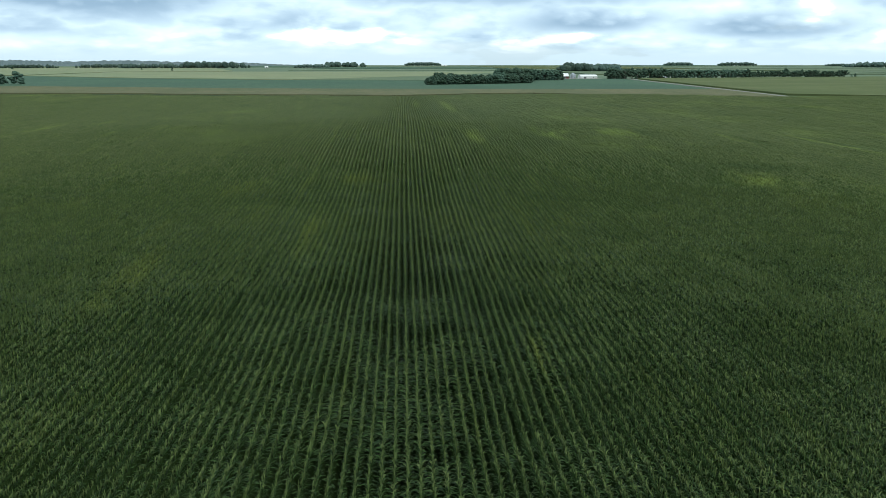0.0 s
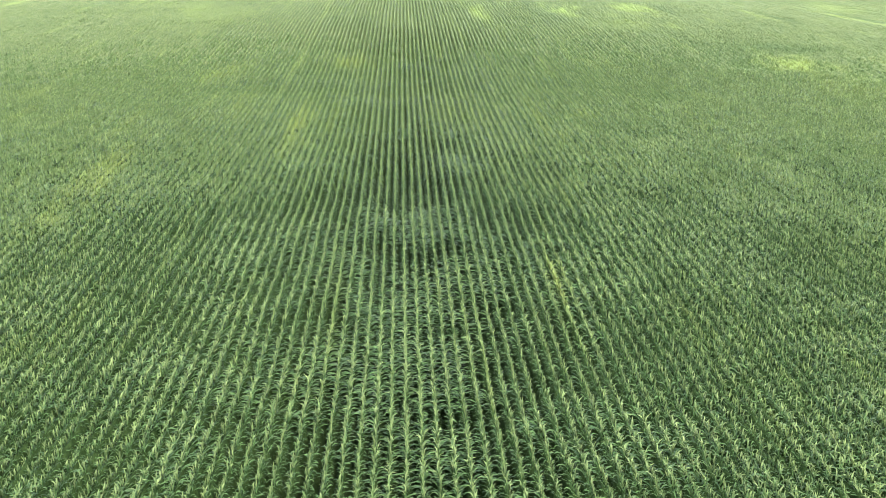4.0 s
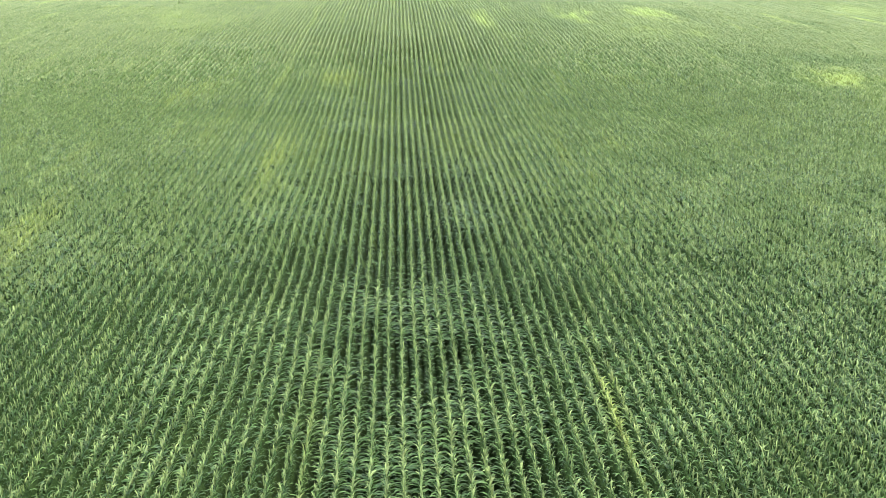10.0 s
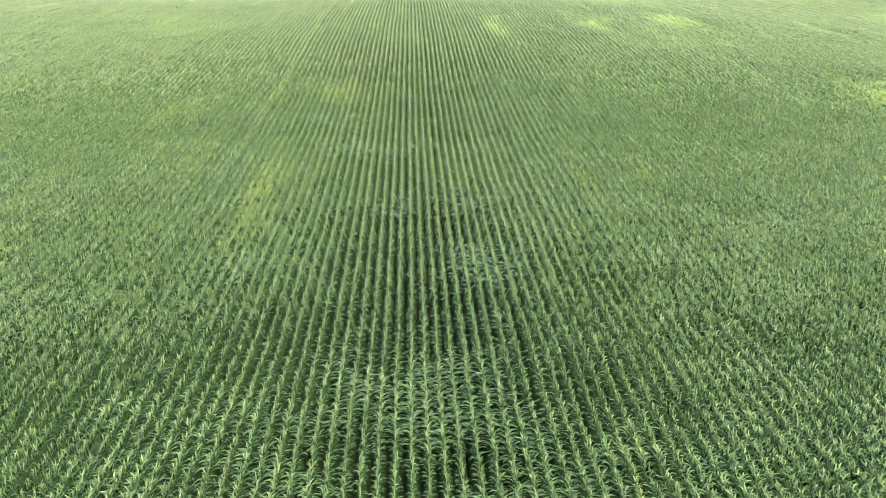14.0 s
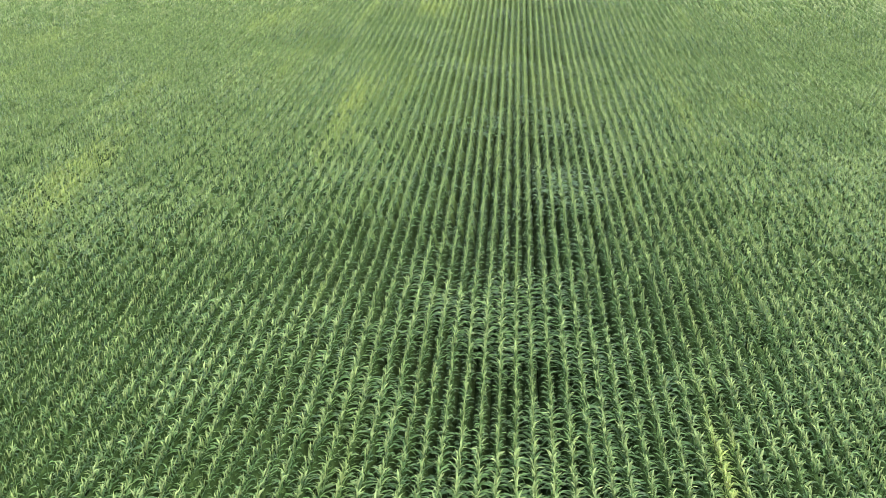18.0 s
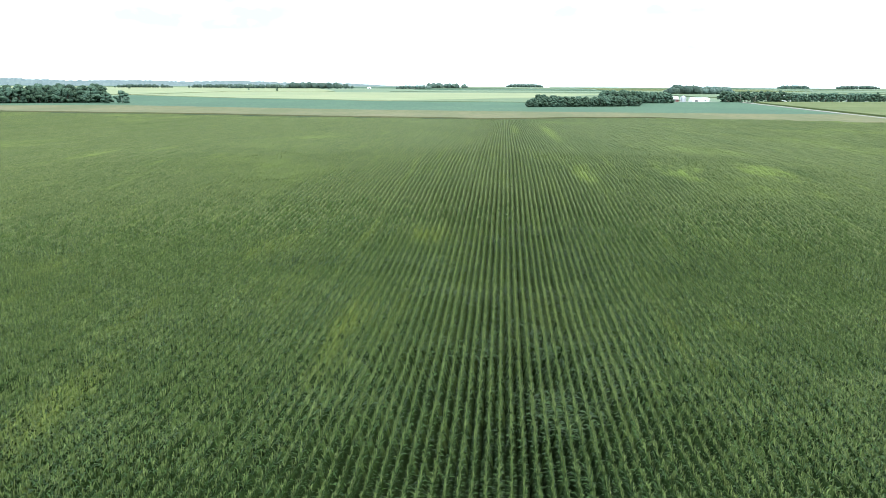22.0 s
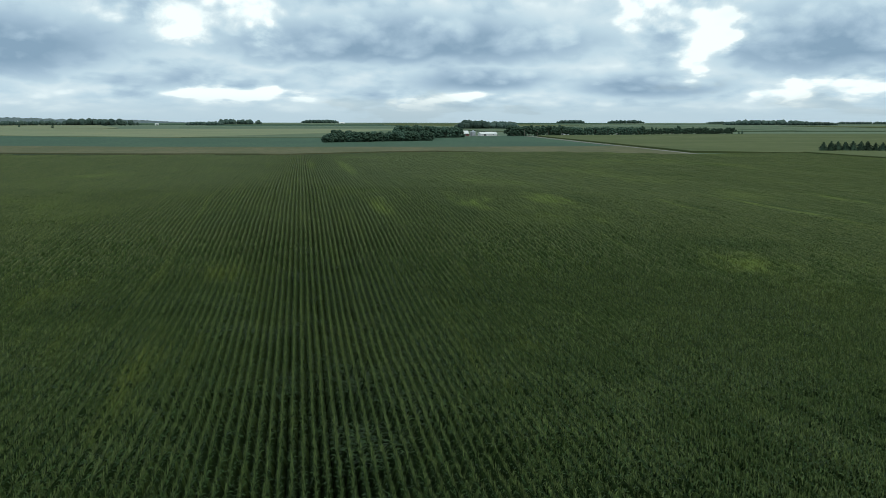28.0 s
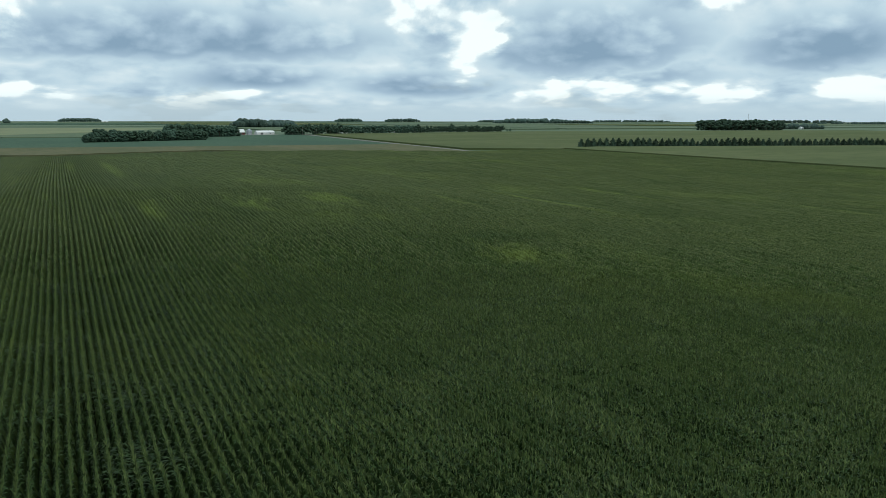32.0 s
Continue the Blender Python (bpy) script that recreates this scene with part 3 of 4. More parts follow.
sow(0.58, MID_R, FAR_R, [plant(trng, 1, 1, 5, 1, 0, 2.5, 1.3, 0.2) for k in range(12)], 0.3)
sow(0.42, 0.0, 52.0, [plant(trng, 2, 1, 3, 1, 2, 2.3, 1.0) for k in range(8)], 0.12, False)


def hedge(step, use, far=False):
    """The closed body of each row, uneven in height and line, deep-furrowed near the flight line and fuller far off."""
    ys = np.arange(NEAR, 700.0, step)
    r = row_x.size
    lanes = np.arange(r)
    if not far:
        lanes = np.flatnonzero(np.abs(row_x) < 250)
        ys = ys[ys < 280]
    X = np.repeat((row_x + row_shift)[lanes][:, None], ys.size, 1)
    Y = np.repeat(ys[None], lanes.size, 0)
    mid = Y + step / 2
    d, ahead = detail_zone(X, mid)
    ends = detail_zone(X, Y)[1], detail_zone(X, Y + step)[1]
    keep = use(d, ahead | ends[0] | ends[1], ahead & ends[0] & ends[1]) & (mid < far_edge(X))
    keep[:, -1] = False
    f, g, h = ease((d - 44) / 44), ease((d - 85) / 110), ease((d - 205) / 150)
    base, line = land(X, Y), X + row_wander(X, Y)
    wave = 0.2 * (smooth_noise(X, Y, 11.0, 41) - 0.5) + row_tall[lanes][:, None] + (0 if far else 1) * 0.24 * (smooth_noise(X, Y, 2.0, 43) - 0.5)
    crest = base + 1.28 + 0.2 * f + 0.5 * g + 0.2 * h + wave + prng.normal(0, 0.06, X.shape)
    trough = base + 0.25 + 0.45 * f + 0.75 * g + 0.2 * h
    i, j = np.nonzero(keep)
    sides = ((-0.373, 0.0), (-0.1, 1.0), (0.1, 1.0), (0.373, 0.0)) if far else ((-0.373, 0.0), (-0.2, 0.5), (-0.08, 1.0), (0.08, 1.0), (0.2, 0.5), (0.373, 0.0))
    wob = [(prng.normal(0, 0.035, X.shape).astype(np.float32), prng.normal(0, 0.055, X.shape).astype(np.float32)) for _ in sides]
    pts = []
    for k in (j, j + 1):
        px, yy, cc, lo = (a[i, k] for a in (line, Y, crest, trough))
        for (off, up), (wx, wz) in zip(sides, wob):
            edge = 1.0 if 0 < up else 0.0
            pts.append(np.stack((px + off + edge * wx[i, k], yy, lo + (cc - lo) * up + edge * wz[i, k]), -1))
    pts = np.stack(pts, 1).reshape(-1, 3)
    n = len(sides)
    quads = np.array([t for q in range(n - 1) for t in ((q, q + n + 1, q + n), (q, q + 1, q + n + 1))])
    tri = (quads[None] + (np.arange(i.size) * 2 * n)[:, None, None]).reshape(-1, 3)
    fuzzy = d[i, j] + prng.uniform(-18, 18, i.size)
    # within about 122 m the row bodies take the shade-darkened leaf colours
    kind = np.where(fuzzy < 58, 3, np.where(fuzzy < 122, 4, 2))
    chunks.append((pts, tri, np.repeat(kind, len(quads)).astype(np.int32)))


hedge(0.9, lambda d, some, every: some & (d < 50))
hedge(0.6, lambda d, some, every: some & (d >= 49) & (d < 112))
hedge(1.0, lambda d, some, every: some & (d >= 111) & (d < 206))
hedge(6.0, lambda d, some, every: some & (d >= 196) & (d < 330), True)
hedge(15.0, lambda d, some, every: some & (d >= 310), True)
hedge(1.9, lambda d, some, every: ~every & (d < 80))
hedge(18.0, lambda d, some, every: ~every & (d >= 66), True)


def joined(name, mats):
    at, pts, tri, ids = 0, [], [], []
    for p, t, m in chunks:
        pts.append(p)
        tri.append(t + at)
        ids.append(m)
        at += len(p)
    pts, tri, ids = np.concatenate(pts), np.concatenate(tri), np.concatenate(ids)
    me = bpy.data.meshes.new(name)
    me.vertices.add(len(pts))
    me.vertices.foreach_set("co", pts.astype(np.float32).ravel())
    me.loops.add(tri.size)
    me.loops.foreach_set("vertex_index", tri.astype(np.int32).ravel())
    me.polygons.add(len(tri))
    me.polygons.foreach_set("loop_start", np.arange(0, tri.size, 3, dtype=np.int32))
    me.polygons.foreach_set("material_index", ids)
    for m in mats:
        me.materials.append(m)
    me.update(calc_edges=True)
    return new(name, me)


corn = joined("corn_field", (MAT_LEAF, MAT_TASSEL, MAT_CANOPY, MAT_LOWER_SHADE, MAT_MIDDLE_SHADE))
tagged(corn, "tall green corn in straight rows with pale tassels", "corn", kind="stuff")

# ---- trees ----
def card(V, F, c, size, rng):
    """A small leaf clump: a bent pair of triangles, turned at random."""
    a = Vector((rng.gauss(0, 1), rng.gauss(0, 1), rng.gauss(0, 0.7))).normalized()
    b = a.cross(Vector((rng.gauss(0, 1), rng.gauss(0, 1), rng.gauss(0, 1)))).normalized()
    n = a.cross(b)
    k = len(V)
    c = Vector(c)
    V += [c + a * size, c + b * size * 0.8 + n * size * 0.25, c - a * size * 0.9, c - b * size * 0.7 - n * size * 0.2]
    F += [(k, k + 1, k + 2), (k, k + 2, k + 3)]


def crown_data(seed, wide, bottom, lobes, cards, conifer=False):
    """A crown for a tree one metre high: an uneven dark core and many clumps over it."""
    rng = random.Random(seed)
    bm = bmesh.new()
    V, F = [], []
    if conifer:
        for k in range(cards):
            u = rng.random() ** 0.8
            r = wide * (1.04 - u) ** 0.85 * rng.uniform(0.6, 1.08)
            a = rng.uniform(0, 2 * math.pi)
            card(V, F, (r * math.cos(a), r * math.sin(a), bottom + (0.97 - bottom) * u), 0.055 * (1.25 - 0.7 * u), rng)
        bmesh.ops.create_cone(bm, segments=9, radius1=wide * 0.8, radius2=0.01, depth=0.93 - bottom, cap_ends=True, matrix=Matrix.Translation((0, 0, (0.93 + bottom) / 2)))
    else:
        for k in range(lobes):
            a, u = rng.uniform(0, 2 * math.pi), rng.random()
            z = bottom + 0.06 + (0.82 - bottom) * u
            r = wide * (0.74 * math.sin(math.pi * min(0.95, 0.3 + 0.62 * u))) * rng.uniform(0.35, 1.0)
            c = Vector((r * math.cos(a), r * math.sin(a), z))
            s = rng.uniform(0.07, 0.122)
            got = bmesh.ops.create_icosphere(bm, subdivisions=2, radius=s * 0.92, matrix=Matrix.Translation(c))
            for v in got["verts"]:
                v.co += Vector((rng.gauss(0, 1), rng.gauss(0, 1), rng.gauss(0, 1))) * s * 0.09
            for j in range(cards // lobes):
                d = Vector((rng.gauss(0, 1), rng.gauss(0, 1), rng.gauss(0.25, 1))).normalized()
                card(V, F, c + d * s * rng.uniform(0.85, 1.16), rng.uniform(0.014, 0.028), rng)
    vs = [bm.verts.new(v) for v in V]
    for f in F:
        bm.faces.new([vs[i] for i in f])
    me = bpy.data.meshes.new("crown")
    bm.to_mesh(me)
    bm.free()
    return me


def trunk_data(seed, height, radius):
    """A tapered trunk with three limbs, for a tree one metre high."""
    rng = random.Random(seed)
    bm = bmesh.new()

    def limb(a, b, r0, r1):
        d = Vector(b) - Vector(a)
        m = Matrix.Translation((Vector(a) + Vector(b)) / 2) @ d.to_track_quat("Z", "Y").to_matrix().to_4x4()
        bmesh.ops.create_cone(bm, segments=7, radius1=r0, radius2=r1, depth=d.length, cap_ends=True, matrix=m)

    limb((0, 0, 0), (0, 0, height), radius, radius * 0.45)
    for k in range(3):
        a = k * 2.1 + rng.uniform(-0.4, 0.4)
        limb((0, 0, height * 0.7), (0.17 * math.cos(a), 0.17 * math.sin(a), height + 0.12), radius * 0.5, radius * 0.18)
    me = bpy.data.meshes.new("trunk")
    bm.to_mesh(me)
    bm.free()
    return me


CROWNS = [crown_data(50 + k, 0.44 + 0.03 * (k % 3), 0.05, 34, 800) for k in range(6)]
SPARSE = [crown_data(60 + k, 0.50 + 0.03 * (k % 3), 0.02, 20, 240) for k in range(4)]
TRUNKS = [trunk_data(70 + k, 0.45, 0.022) for k in range(3)]
SPRUCES = [crown_data(90 + k, 0.40, 0.03, 0, 260, True) for k in range(4)]
STEM = trunk_data(99, 0.5, 0.02)
for me in CROWNS + SPARSE:
    me.materials.append(MAT_HAZED_LEAVES)
for me in SPRUCES:
    me.materials.append(MAT_NEEDLE)
for me in TRUNKS + [STEM]:
    me.materials.append(MAT_BARK)


def tree(name, x, y, height, label, category, group, crown, trunk, rng, wide=1.0):
    z = float(land(x, y)) - 0.05
    t = empty(name, label, category, group)
    t.matrix_world = pose(x, y, z, 0, 0, rng.uniform(0, 360))
    for nm, me, sx in (("trunk", trunk, 1.0), ("crown", crown, wide)):
        ob = new(nm, me)
        ob.parent = t
        ob.scale = (height * sx, height * sx, height)
    return t


rng = random.Random(12)


def joined_trees(name, rows, label):
    """Far trees that nobody could tell apart, as one mesh."""
    pts, tri, mat, at = [], [], [], 0
    for x, y, h, wide, turn, crown, trunk in rows:
        for k, (me, sx) in enumerate(((crown, wide), (trunk, 1.0))):
            co = np.empty(len(me.vertices) * 3)
            me.vertices.foreach_get("co", co)
            co = co.reshape(-1, 3) * (h * sx, h * sx, h)
            c, s = math.cos(turn), math.sin(turn)
            pts.append(np.stack((co[:, 0] * c - co[:, 1] * s + x, co[:, 0] * s + co[:, 1] * c + y, co[:, 2] + float(land(x, y)) - 0.05), -1))
            tri += [[at + i for i in p.vertices] for p in me.polygons]
            mat += [k] * len(me.polygons)
            at += len(co)
    me = bpy.data.meshes.new(name)
    me.from_pydata(np.concatenate(pts).tolist(), [], tri)
    me.materials.append(MAT_HAZED_LEAVES)
    me.materials.append(MAT_BARK)
    me.polygons.foreach_set("material_index", mat)
    me.update()
    return tagged(new(name, me), label, "wood", kind="stuff")


def stand(poly, gap, heights, label, group, wide=1.15, mass=""):
    """Trees at uneven spacing over a four-sided plot: near left, near right, far right, far left."""
    a, b, c, d = [Vector(p) for p in poly]
    rows = []
    nx, ny = max(1, round((b - a).length / gap)), max(1, round((d - a).length / gap))
    for i in range(nx + 1):
        for j in range(ny + 1):
            u, v = i / nx, j / max(1, ny)
            p = (a.lerp(b, u)).lerp(d.lerp(c, u), v)
            h = rng.uniform(*heights)
            px, py = p.x + rng.uniform(-0.35, 0.35) * gap, p.y + rng.uniform(-0.3, 0.3) * gap
            crown, trunk, wd = rng.choice(SPARSE if mass else CROWNS), rng.choice(TRUNKS), wide * rng.uniform(0.9, 1.15)
            if mass:
                rows.append((px, py, h, wd, rng.uniform(0, 6.28), crown, trunk))
            else:
                tree("tree", px, py, h, label, "tree", group, crown, trunk, rng, wd)
    if mass:
        joined_trees(mass, rows, label)


grove_label = "dense dark green broadleaf tree standing in a field grove"
stand(((29, 866), (139, 921), (134, 943), (30, 888)), 7.8, (8.7, 11.5), grove_label, "trees of the grove", 1.3)
stand(((26, 862), (33, 864), (33, 871), (26, 871)), 5.5, (6.4, 8.3), grove_label, "trees of the grove", 1.2)
stand(((35, 873), (50, 879), (48, 893), (37, 888)), 8.3, (12, 13.3), grove_label, "trees of the grove", 1.2)
stand(((112, 960), (146, 976), (144, 996), (112, 984)), 9.2, (14.7, 17.5), "tall broadleaf tree behind the field grove", "trees of the grove", 1.2)
stand(((156, 1048), (201, 1072), (197, 1093), (153, 1072)), 8.0, (12, 14.8), "dark broadleaf tree sheltering the farmyard", "farmyard trees", 1.25)
stand(((-600, 815), (-440, 928), (-456, 960), (-620, 850)), 10.5, (15, 22), "tall dark broadleaf tree at a wood's edge", "trees of the wood", 1.2)
for k, (x, y, h, wd) in enumerate(((-422, 902, 12.0, 1.75), (-405, 902, 14.5, 1.55), (-440, 900, 10.0, 1.3), (-448, 908, 13.0, 1.1), (-500, 800, 5.0, 1.6))):
    tree("tree", x, y, h, "round green broadleaf tree standing alone by the fields", "tree", "trees of the wood", CROWNS[k], TRUNKS[k % 3], rng, wd)
stand(((1165, 1303), (1311, 1259), (1330, 1312), (1184, 1356)), 11.5, (18, 23), "dark green broadleaf wood with a rounded outline", "", 1.3, "wood")
belt = "dark green trees of a long farm shelter belt"
stand(((286, 1144), (372, 1168), (370, 1186), (285, 1162)), 7.5, (12, 16), belt, "", 1.2, "shelter_belt")
stand(((385, 1178), (500, 1206), (497, 1220), (383, 1190)), 7.5, (11, 14), belt, "", 1.2, "shelter_belt")
stand(((508, 1204), (560, 1218), (558, 1226), (506, 1212)), 7.5, (9, 12), belt, "", 1.1, "shelter_belt")
stand(((570, 1222), (672, 1250), (671, 1262), (570, 1234)), 7.5, (9, 12.5), belt, "", 1.1, "shelter_belt")
for x, y, h in ((682, 1252, 5.5), (689, 1254, 6.5), (560, 1210, 15.0), (500, 1200, 14.5)):
    tree("tree", x, y, h, "small dark tree at a shelter belt's end", "tree", "shelter belt trees", CROWNS[int(h) % 6], TRUNKS[0], rng, 0.9)
for k in range(58):
    u = k / 51
    h = 8.3 + rng.uniform(-0.8, 0.7) - 0.5 * u
    if k in (19, 32):
        h *= 0.8
    tree("spruce", 374 + 252 * u + rng.uniform(-0.4, 0.4), 582 - 70 * u, h, "dark conical spruce in a straight planted row", "spruce", "spruce row", rng.choice(SPRUCES), STEM, rng, rng.uniform(1.35, 1.6))


# ---- far woods ----
def wood(name, x0, y0, x1, y1, height, depth, label, lift=0.0):
    """A far wood as one mass of uneven clumps."""
    r = random.Random(int(abs(x0) + abs(y1)))
    bm = bmesh.new()
    run = math.hypot(x1 - x0, y1 - y0)
    count = int(min(90, max(14, run / height * 4.0)))
    V, F = [], []
    for k in range(count):
        u = (k + r.random()) / count
        v = r.random()
        ends = min(1.0, 0.55 + 3.0 * min(u, 1 - u))
        h = height * r.uniform(0.72, 1.05) * ends
        c = Vector((x0 + (x1 - x0) * u + depth * v * 0.2, y0 + (y1 - y0) * u + depth * v, lift))
        m = Matrix.Translation(c + Vector((0, 0, h * 0.5))) @ Matrix.Diagonal((h * 0.40, h * 0.40, h * 0.42, 1))
        got = bmesh.ops.create_icosphere(bm, subdivisions=2, radius=1.12, matrix=m)
        for p in got["verts"]:
            p.co += Vector((r.gauss(0, 1), r.gauss(0, 1), r.gauss(0, 1))) * h * 0.035
        for j in range(50):
            d = Vector((r.gauss(0, 1), r.gauss(0, 1), r.gauss(0.2, 0.9))).normalized()
            card(V, F, c + Vector((0, 0, h * 0.5)) + d * h * r.uniform(0.42, 0.49), h * r.uniform(0.03, 0.07), r)
    vs = [bm.verts.new(v) for v in V]
    for f in F:
        bm.faces.new([vs[i] for i in f])
    return tagged(part(name, bm, MAT_HAZED_FARLEAF, None), label, "wood", kind="stuff")


far_label = "distant dark green wood on flat farmland"
WOODS = ((-1338, 2819, -1172, 2900, 13, 40), (-921, 2757, -750, 2834, 17, 50), (-760, 2830, -538, 2930, 23, 60), (-1130, 2960, -900, 3000, 14, 40), (-391, 2996, -267, 3053, 13, 40), (-330, 3260, -155, 3330, 21, 60),
         (3, 4300, 190, 4400, 18, 80), (346, 1880, 432, 1905, 21, 60), (430, 1960, 520, 1990, 15, 40), (560, 2700, 700, 2700, 16, 60), (730, 3230, 856, 3283, 14, 50), (1300, 4150, 1480, 4250, 18, 60), (1596, 4209, 1796, 4201, 19, 60),
         (2050, 4000, 2240, 3990, 12, 50), (1615, 3004, 1962, 2955, 21, 70), (1800, 2900, 1990, 2860, 15, 50), (2503, 3658, 3042, 3616, 13, 60), (1453, 1380, 1548, 1353, 13, 40),
         (3100, 3200, 3500, 2900, 16, 60), (2700, 2400, 3300, 2200, 12, 60))
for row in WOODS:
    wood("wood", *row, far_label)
hill_rng = random.Random(3)
bm = bmesh.new()
cols = []
for k in range(260):
    u = k / 259
    a = radians(-40 + 34 * u)
    top_h = 40 - 20 * u ** 0.7 + 5 * math.sin(9 * u + 1) * (1 - u) + 3 * math.sin(31 * u) + hill_rng.uniform(-2.4, 2.4)
    top_h *= 1 - u ** 6
    cols.append([(d * math.sin(a), d * math.cos(a), z + hill_rng.uniform(-1.5, 1.5)) for d, z in ((4050, -2), (4180, 0.2 * top_h), (4300, 0.45 * top_h), (4420, 0.68 * top_h), (4520, 0.86 * top_h), (4650, top_h), (4850, 0.5 * top_h))])
for p, q in zip(cols, cols[1:]):
    for i in range(6):
        bm.faces.new([bm.verts.new(v) for v in (p[i], q[i], q[i + 1], p[i + 1])])
tagged(part("wooded_hills", bm, MAT_HAZED_HILL, None), "low wooded hills along the horizon", "hills", kind="structure")


# ---- farm buildings ----
def box(bm, x0, y0, z0, x1, y1, z1):
    m = Matrix.Translation(((x0 + x1) / 2, (y0 + y1) / 2, (z0 + z1) / 2)) @ Matrix.Diagonal((x1 - x0, y1 - y0, z1 - z0, 1))
    bmesh.ops.create_cube(bm, size=1.0, matrix=m)


def gable(name, x, y, turn, length, depth, eave, ridge, wall_mat, roof_mat, label, category, openings=()):
    """A gabled building with walls, two roof planes, doors and windows. Openings: kind, place along the front, width, sill, head."""
    b = empty(name, label, category)
    b.matrix_world = pose(x, y, float(land(x, y)), 0, 0, turn)
    bm = bmesh.new()
    L, D = length / 2, depth / 2
    pts = [bm.verts.new(p) for p in ((-L, -D, 0), (L, -D, 0), (L, D, 0), (-L, D, 0), (-L, -D, eave), (L, -D, eave), (L, D, eave), (-L, D, eave), (-L, 0, ridge), (L, 0, ridge))]
    for f in ((0, 1, 5, 4), (1, 2, 6, 9, 5), (2, 3, 7, 6), (3, 0, 4, 8, 7)):
        bm.faces.new([pts[i] for i in f])
    bmesh.ops.recalc_face_normals(bm, faces=bm.faces)
    part("wall", bm, wall_mat, b)
    over, th = 0.5, 0.25
    for s in (-1, 1):
        bm = bmesh.new()
        drop = (ridge - eave) / D * over
        q = [(-L - over, s * (D + over), eave - drop), (L + over, s * (D + over), eave - drop), (L + over, 0, ridge), (-L - over, 0, ridge)]
        lo = [bm.verts.new((px, py, pz + 0.03)) for px, py, pz in q]
        hi = [bm.verts.new((px, py, pz + th)) for px, py, pz in q]
        bm.faces.new(lo)
        bm.faces.new(hi)
        for i in range(4):
            bm.faces.new((lo[i], lo[(i + 1) % 4], hi[(i + 1) % 4], hi[i]))
        bmesh.ops.recalc_face_normals(bm, faces=bm.faces)
        part("roof", bm, roof_mat, b)
    for kind, along, width, sill, head in openings:
        bm = bmesh.new()
        box(bm, along - width / 2, -D - 0.08, sill, along + width / 2, -D + 0.05, head)
        part(kind, bm, MAT_GLASS if kind == "window" else MAT_SHINGLE, b)
    return b


gable("barn", 226, 1177, 12, 11.2, 8.8, 3.6, 7.2, MAT_RED, MAT_WHITE, "dark red barn with a white metal roof", "barn", (("door", 0, 3.2, 0, 3.2), ("window", 3.8, 1.0, 1.6, 2.6)))
gable("machine_shed", 262, 1187, 12, 25, 10, 2.9, 5.2, MAT_WHITE, MAT_WHITE, "long white metal machine shed on the farmyard", "shed", (("door", -6, 3.6, 0, 2.5), ("window", 6.5, 1.4, 1.2, 2.1)))
gable("farm_house", 392, 1236, 20, 9, 8, 4.8, 8.2, MAT_WHITE, MAT_WHITE, "white farm house between shelter belt trees", "house", (("door", 0, 1.0, 0, 2.1), ("window", -2.5, 1.2, 1.0, 2.3), ("window", 2.5, 1.2, 1.0, 2.3)))
gable("farm_shed", 484, 1240, 15, 15, 9, 5.2, 8.5, MAT_WHITE, MAT_ZINC, "pale shed behind shelter belt trees", "shed", (("door", 0, 3.5, 0, 3.4),))
gable("farm_house", -1430, 3300, 20, 12, 8, 4, 7, MAT_WHITE, MAT_WHITE, "distant white farm building under trees", "house", (("door", 0, 3.0, 0, 3.0),))
gable("farm_shed", 1480, 1366, 20, 10, 7, 3.2, 5.4, MAT_WHITE, MAT_WHITE, "distant white shed beside a low wood", "shed", (("door", 0, 4.0, 0, 4.0),))
gable("farm_shed", -480, 3000, 20, 11, 8, 3.5, 6, MAT_WHITE, MAT_WHITE, "distant white shed on the plain", "shed", (("door", 0, 4.0, 0, 4.0),))
gable("farm_shed", 190, 3900, 0, 26, 12, 4, 7, MAT_WHITE, MAT_WHITE, "distant long white shed on the plain", "shed", (("door", 0, 5.0, 0, 4.0),))
gable("farm_shed", 2060, 3100, 20, 30, 14, 8, 14, MAT_WHITE, MAT_WHITE, "distant white shed near the horizon", "shed", (("door", 0, 5.0, 0, 4.0),))

bin_ = empty("grain_bin", "round galvanised steel grain bin with a conical roof", "grain bin")
bin_.matrix_world = pose(240, 1182, 0)
bm = bmesh.new()
for k in range(9):
    bmesh.ops.create_cone(bm, segments=28, radius1=3.68, radius2=3.64, depth=0.62, cap_ends=False, matrix=Matrix.Translation((0, 0, 0.32 + 0.64 * k)))
part("wall", bm, MAT_ZINC, bin_)
bm = bmesh.new()
bmesh.ops.create_cone(bm, segments=28, radius1=3.85, radius2=0.4, depth=1.9, cap_ends=True, matrix=Matrix.Translation((0, 0, 6.8)))
part("roof", bm, MAT_ZINC, bin_)
bm = bmesh.new()
bmesh.ops.create_cone(bm, segments=16, radius1=0.5, radius2=0.36, depth=0.5, cap_ends=True, matrix=Matrix.Translation((0, 0, 7.95)))
part("cap", bm, MAT_ZINC, bin_)
slab("farmyard", [(210, 1151), (282, 1164), (277, 1207), (207, 1196)], 0.0, 0.12, MAT_GRAVEL, "pale gravel farmyard", "yard")

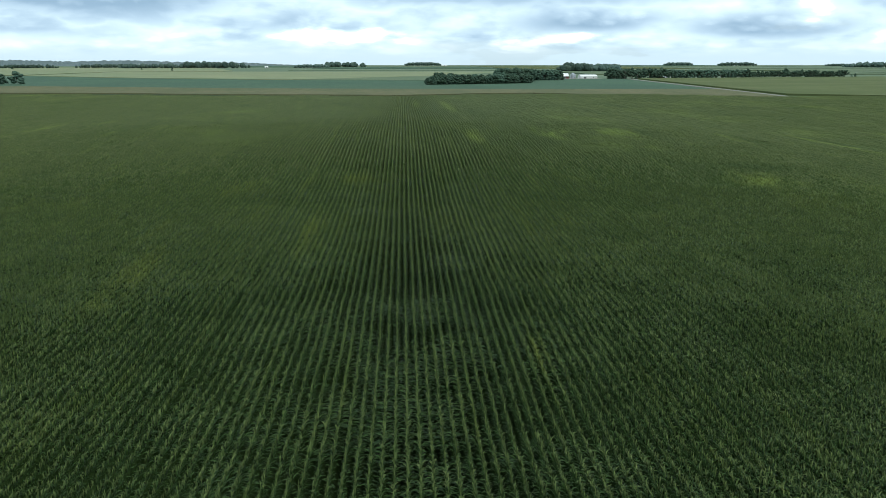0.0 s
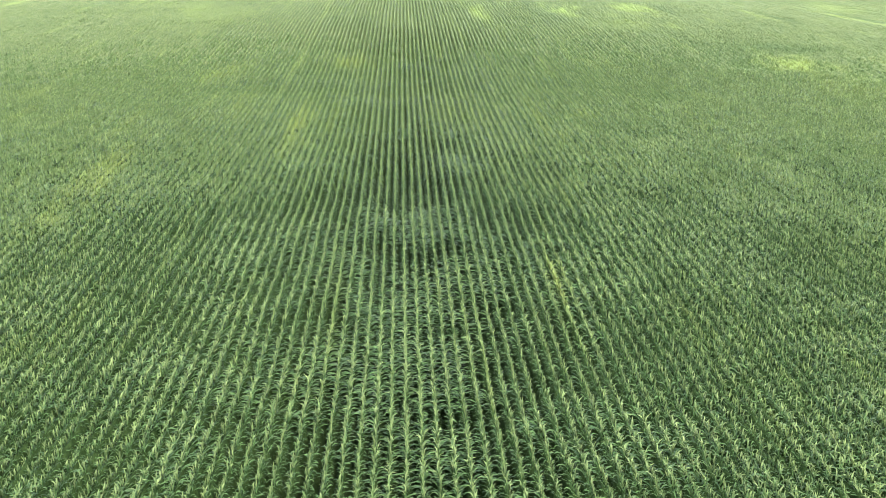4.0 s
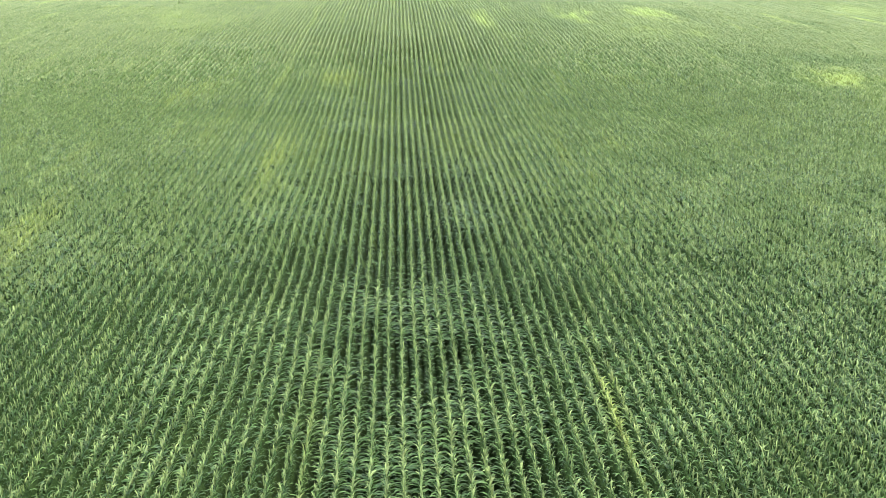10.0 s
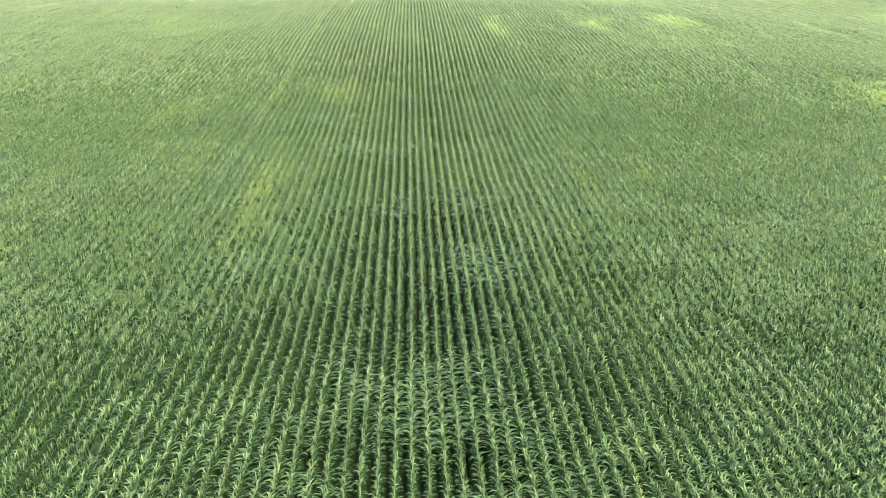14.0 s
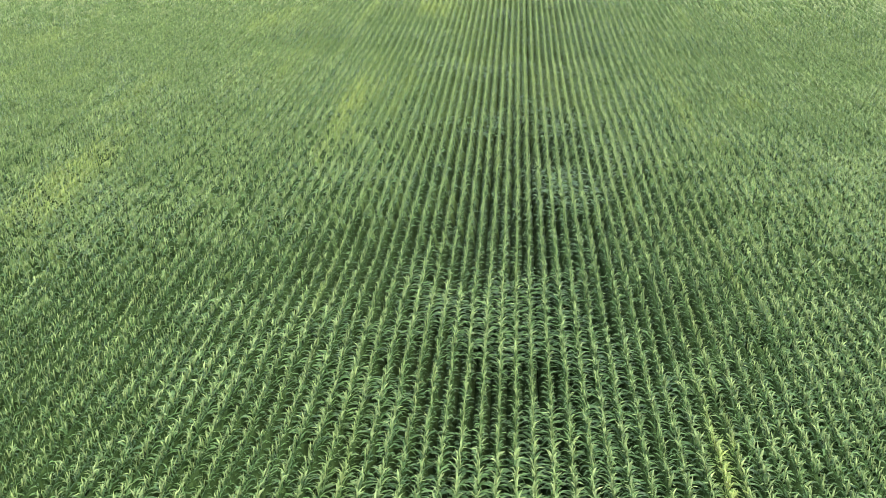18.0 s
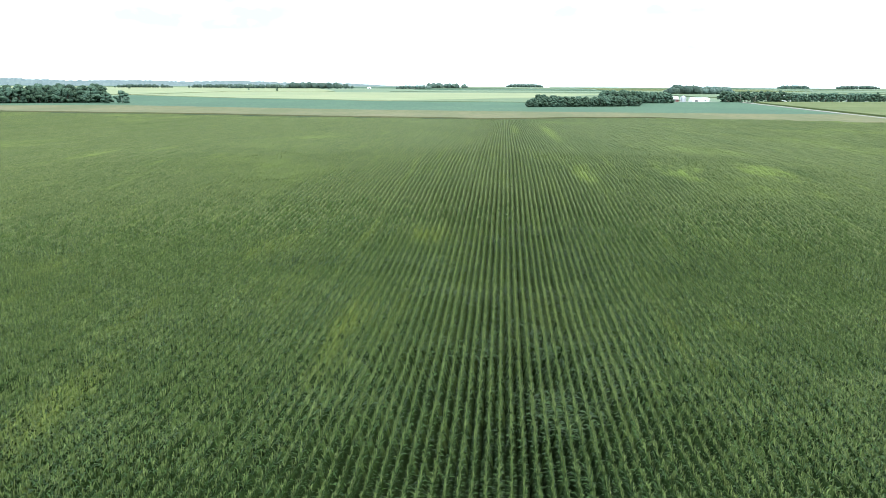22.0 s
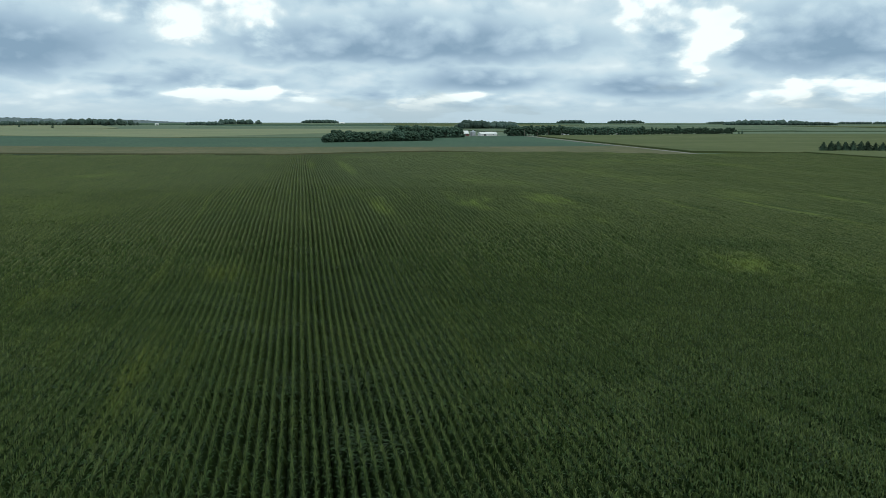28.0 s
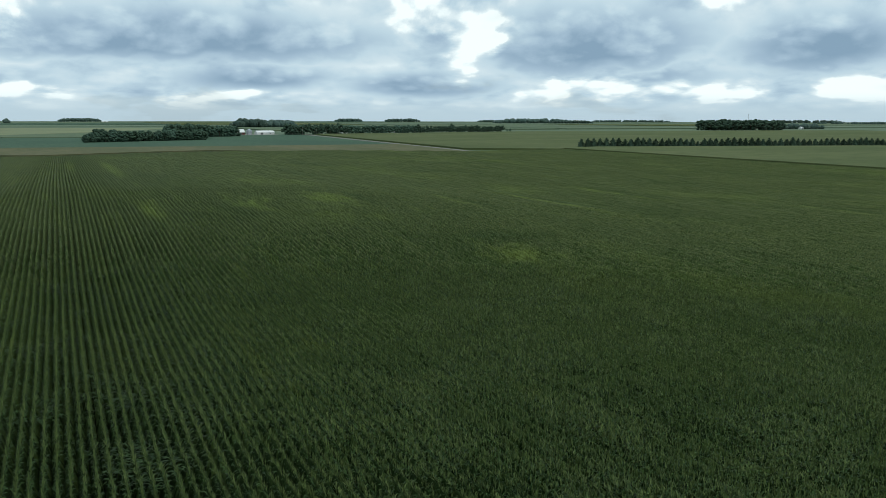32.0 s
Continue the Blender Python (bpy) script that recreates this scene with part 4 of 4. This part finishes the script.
tower = empty("radio_mast", "thin steel lattice mast rising behind a wood", "mast")
tower.matrix_world = pose(1290, 1330, 0)
for sx, sy in ((-0.6, -0.35), (0.6, -0.35), (0, 0.7)):
    bm = bmesh.new()
    bmesh.ops.create_cone(bm, segments=6, radius1=0.16, radius2=0.1, depth=33, cap_ends=True, matrix=Matrix.Translation((sx, sy, 16.5)))
    part("leg", bm, MAT_ZINC, tower)
for k in range(11):
    bm = bmesh.new()
    bmesh.ops.create_cone(bm, segments=3, radius1=0.75, radius2=0.75, depth=0.12, cap_ends=True, matrix=Matrix.Translation((0, 0, 2 + 3 * k)))
    part("brace", bm, MAT_ZINC, tower)


# ---- small things along the fields ----
def post(name, x, y, height, radius, mat, label, category, arms=()):
    """An upright post with its cross-arms, standing on the land."""
    p = empty(name, label, category)
    p.matrix_world = pose(x, y, float(land(x, y)))
    bm = bmesh.new()
    bmesh.ops.create_cone(bm, segments=10, radius1=radius, radius2=radius * 0.7, depth=height, cap_ends=True, matrix=Matrix.Translation((0, 0, height / 2)))
    part("shaft", bm, mat, p)
    for z, half in arms:
        bm = bmesh.new()
        box(bm, -half, -0.08, z - 0.08, half, 0.08, z + 0.08)
        part("crossarm", bm, mat, p)
        for sx in (-0.85, 0.85):
            bm = bmesh.new()
            bmesh.ops.create_cone(bm, segments=8, radius1=0.07, radius2=0.05, depth=0.2, cap_ends=True, matrix=Matrix.Translation((half * sx, 0, z + 0.18)))
            part("insulator", bm, MAT_ZINC, p)
    return p


MAT_POLE = plain("weathered_pole", (0.34, 0.30, 0.25), (0.26, 0.23, 0.19), 2.0, 0.85)
for x, y in ((300, 1128), (306, 1215), (293, 1040)):
    post("utility_pole", x, y, 10.5, 0.16, MAT_POLE, "weathered wooden utility pole beside the gravel road", "pole", ((9.6, 1.2),))
post("marker_post", 331, 290, 1.5, 0.16, MAT_WHITE, "short white marker post in the field ditch", "post")
post("silo", -905, 2950, 15.0, 2.6, MAT_WHITE, "distant pale silo on the plain", "silo")
for k, (x, y, h) in enumerate(((-560, 2080, 9.0), (-1120, 2480, 10.0), (-700, 2300, 7.0), (470, 1330, 9.0))):
    tree("tree", x, y, h, "small lone tree between distant fields", "tree", "field trees", CROWNS[k], TRUNKS[k % 3], rng, 1.0)
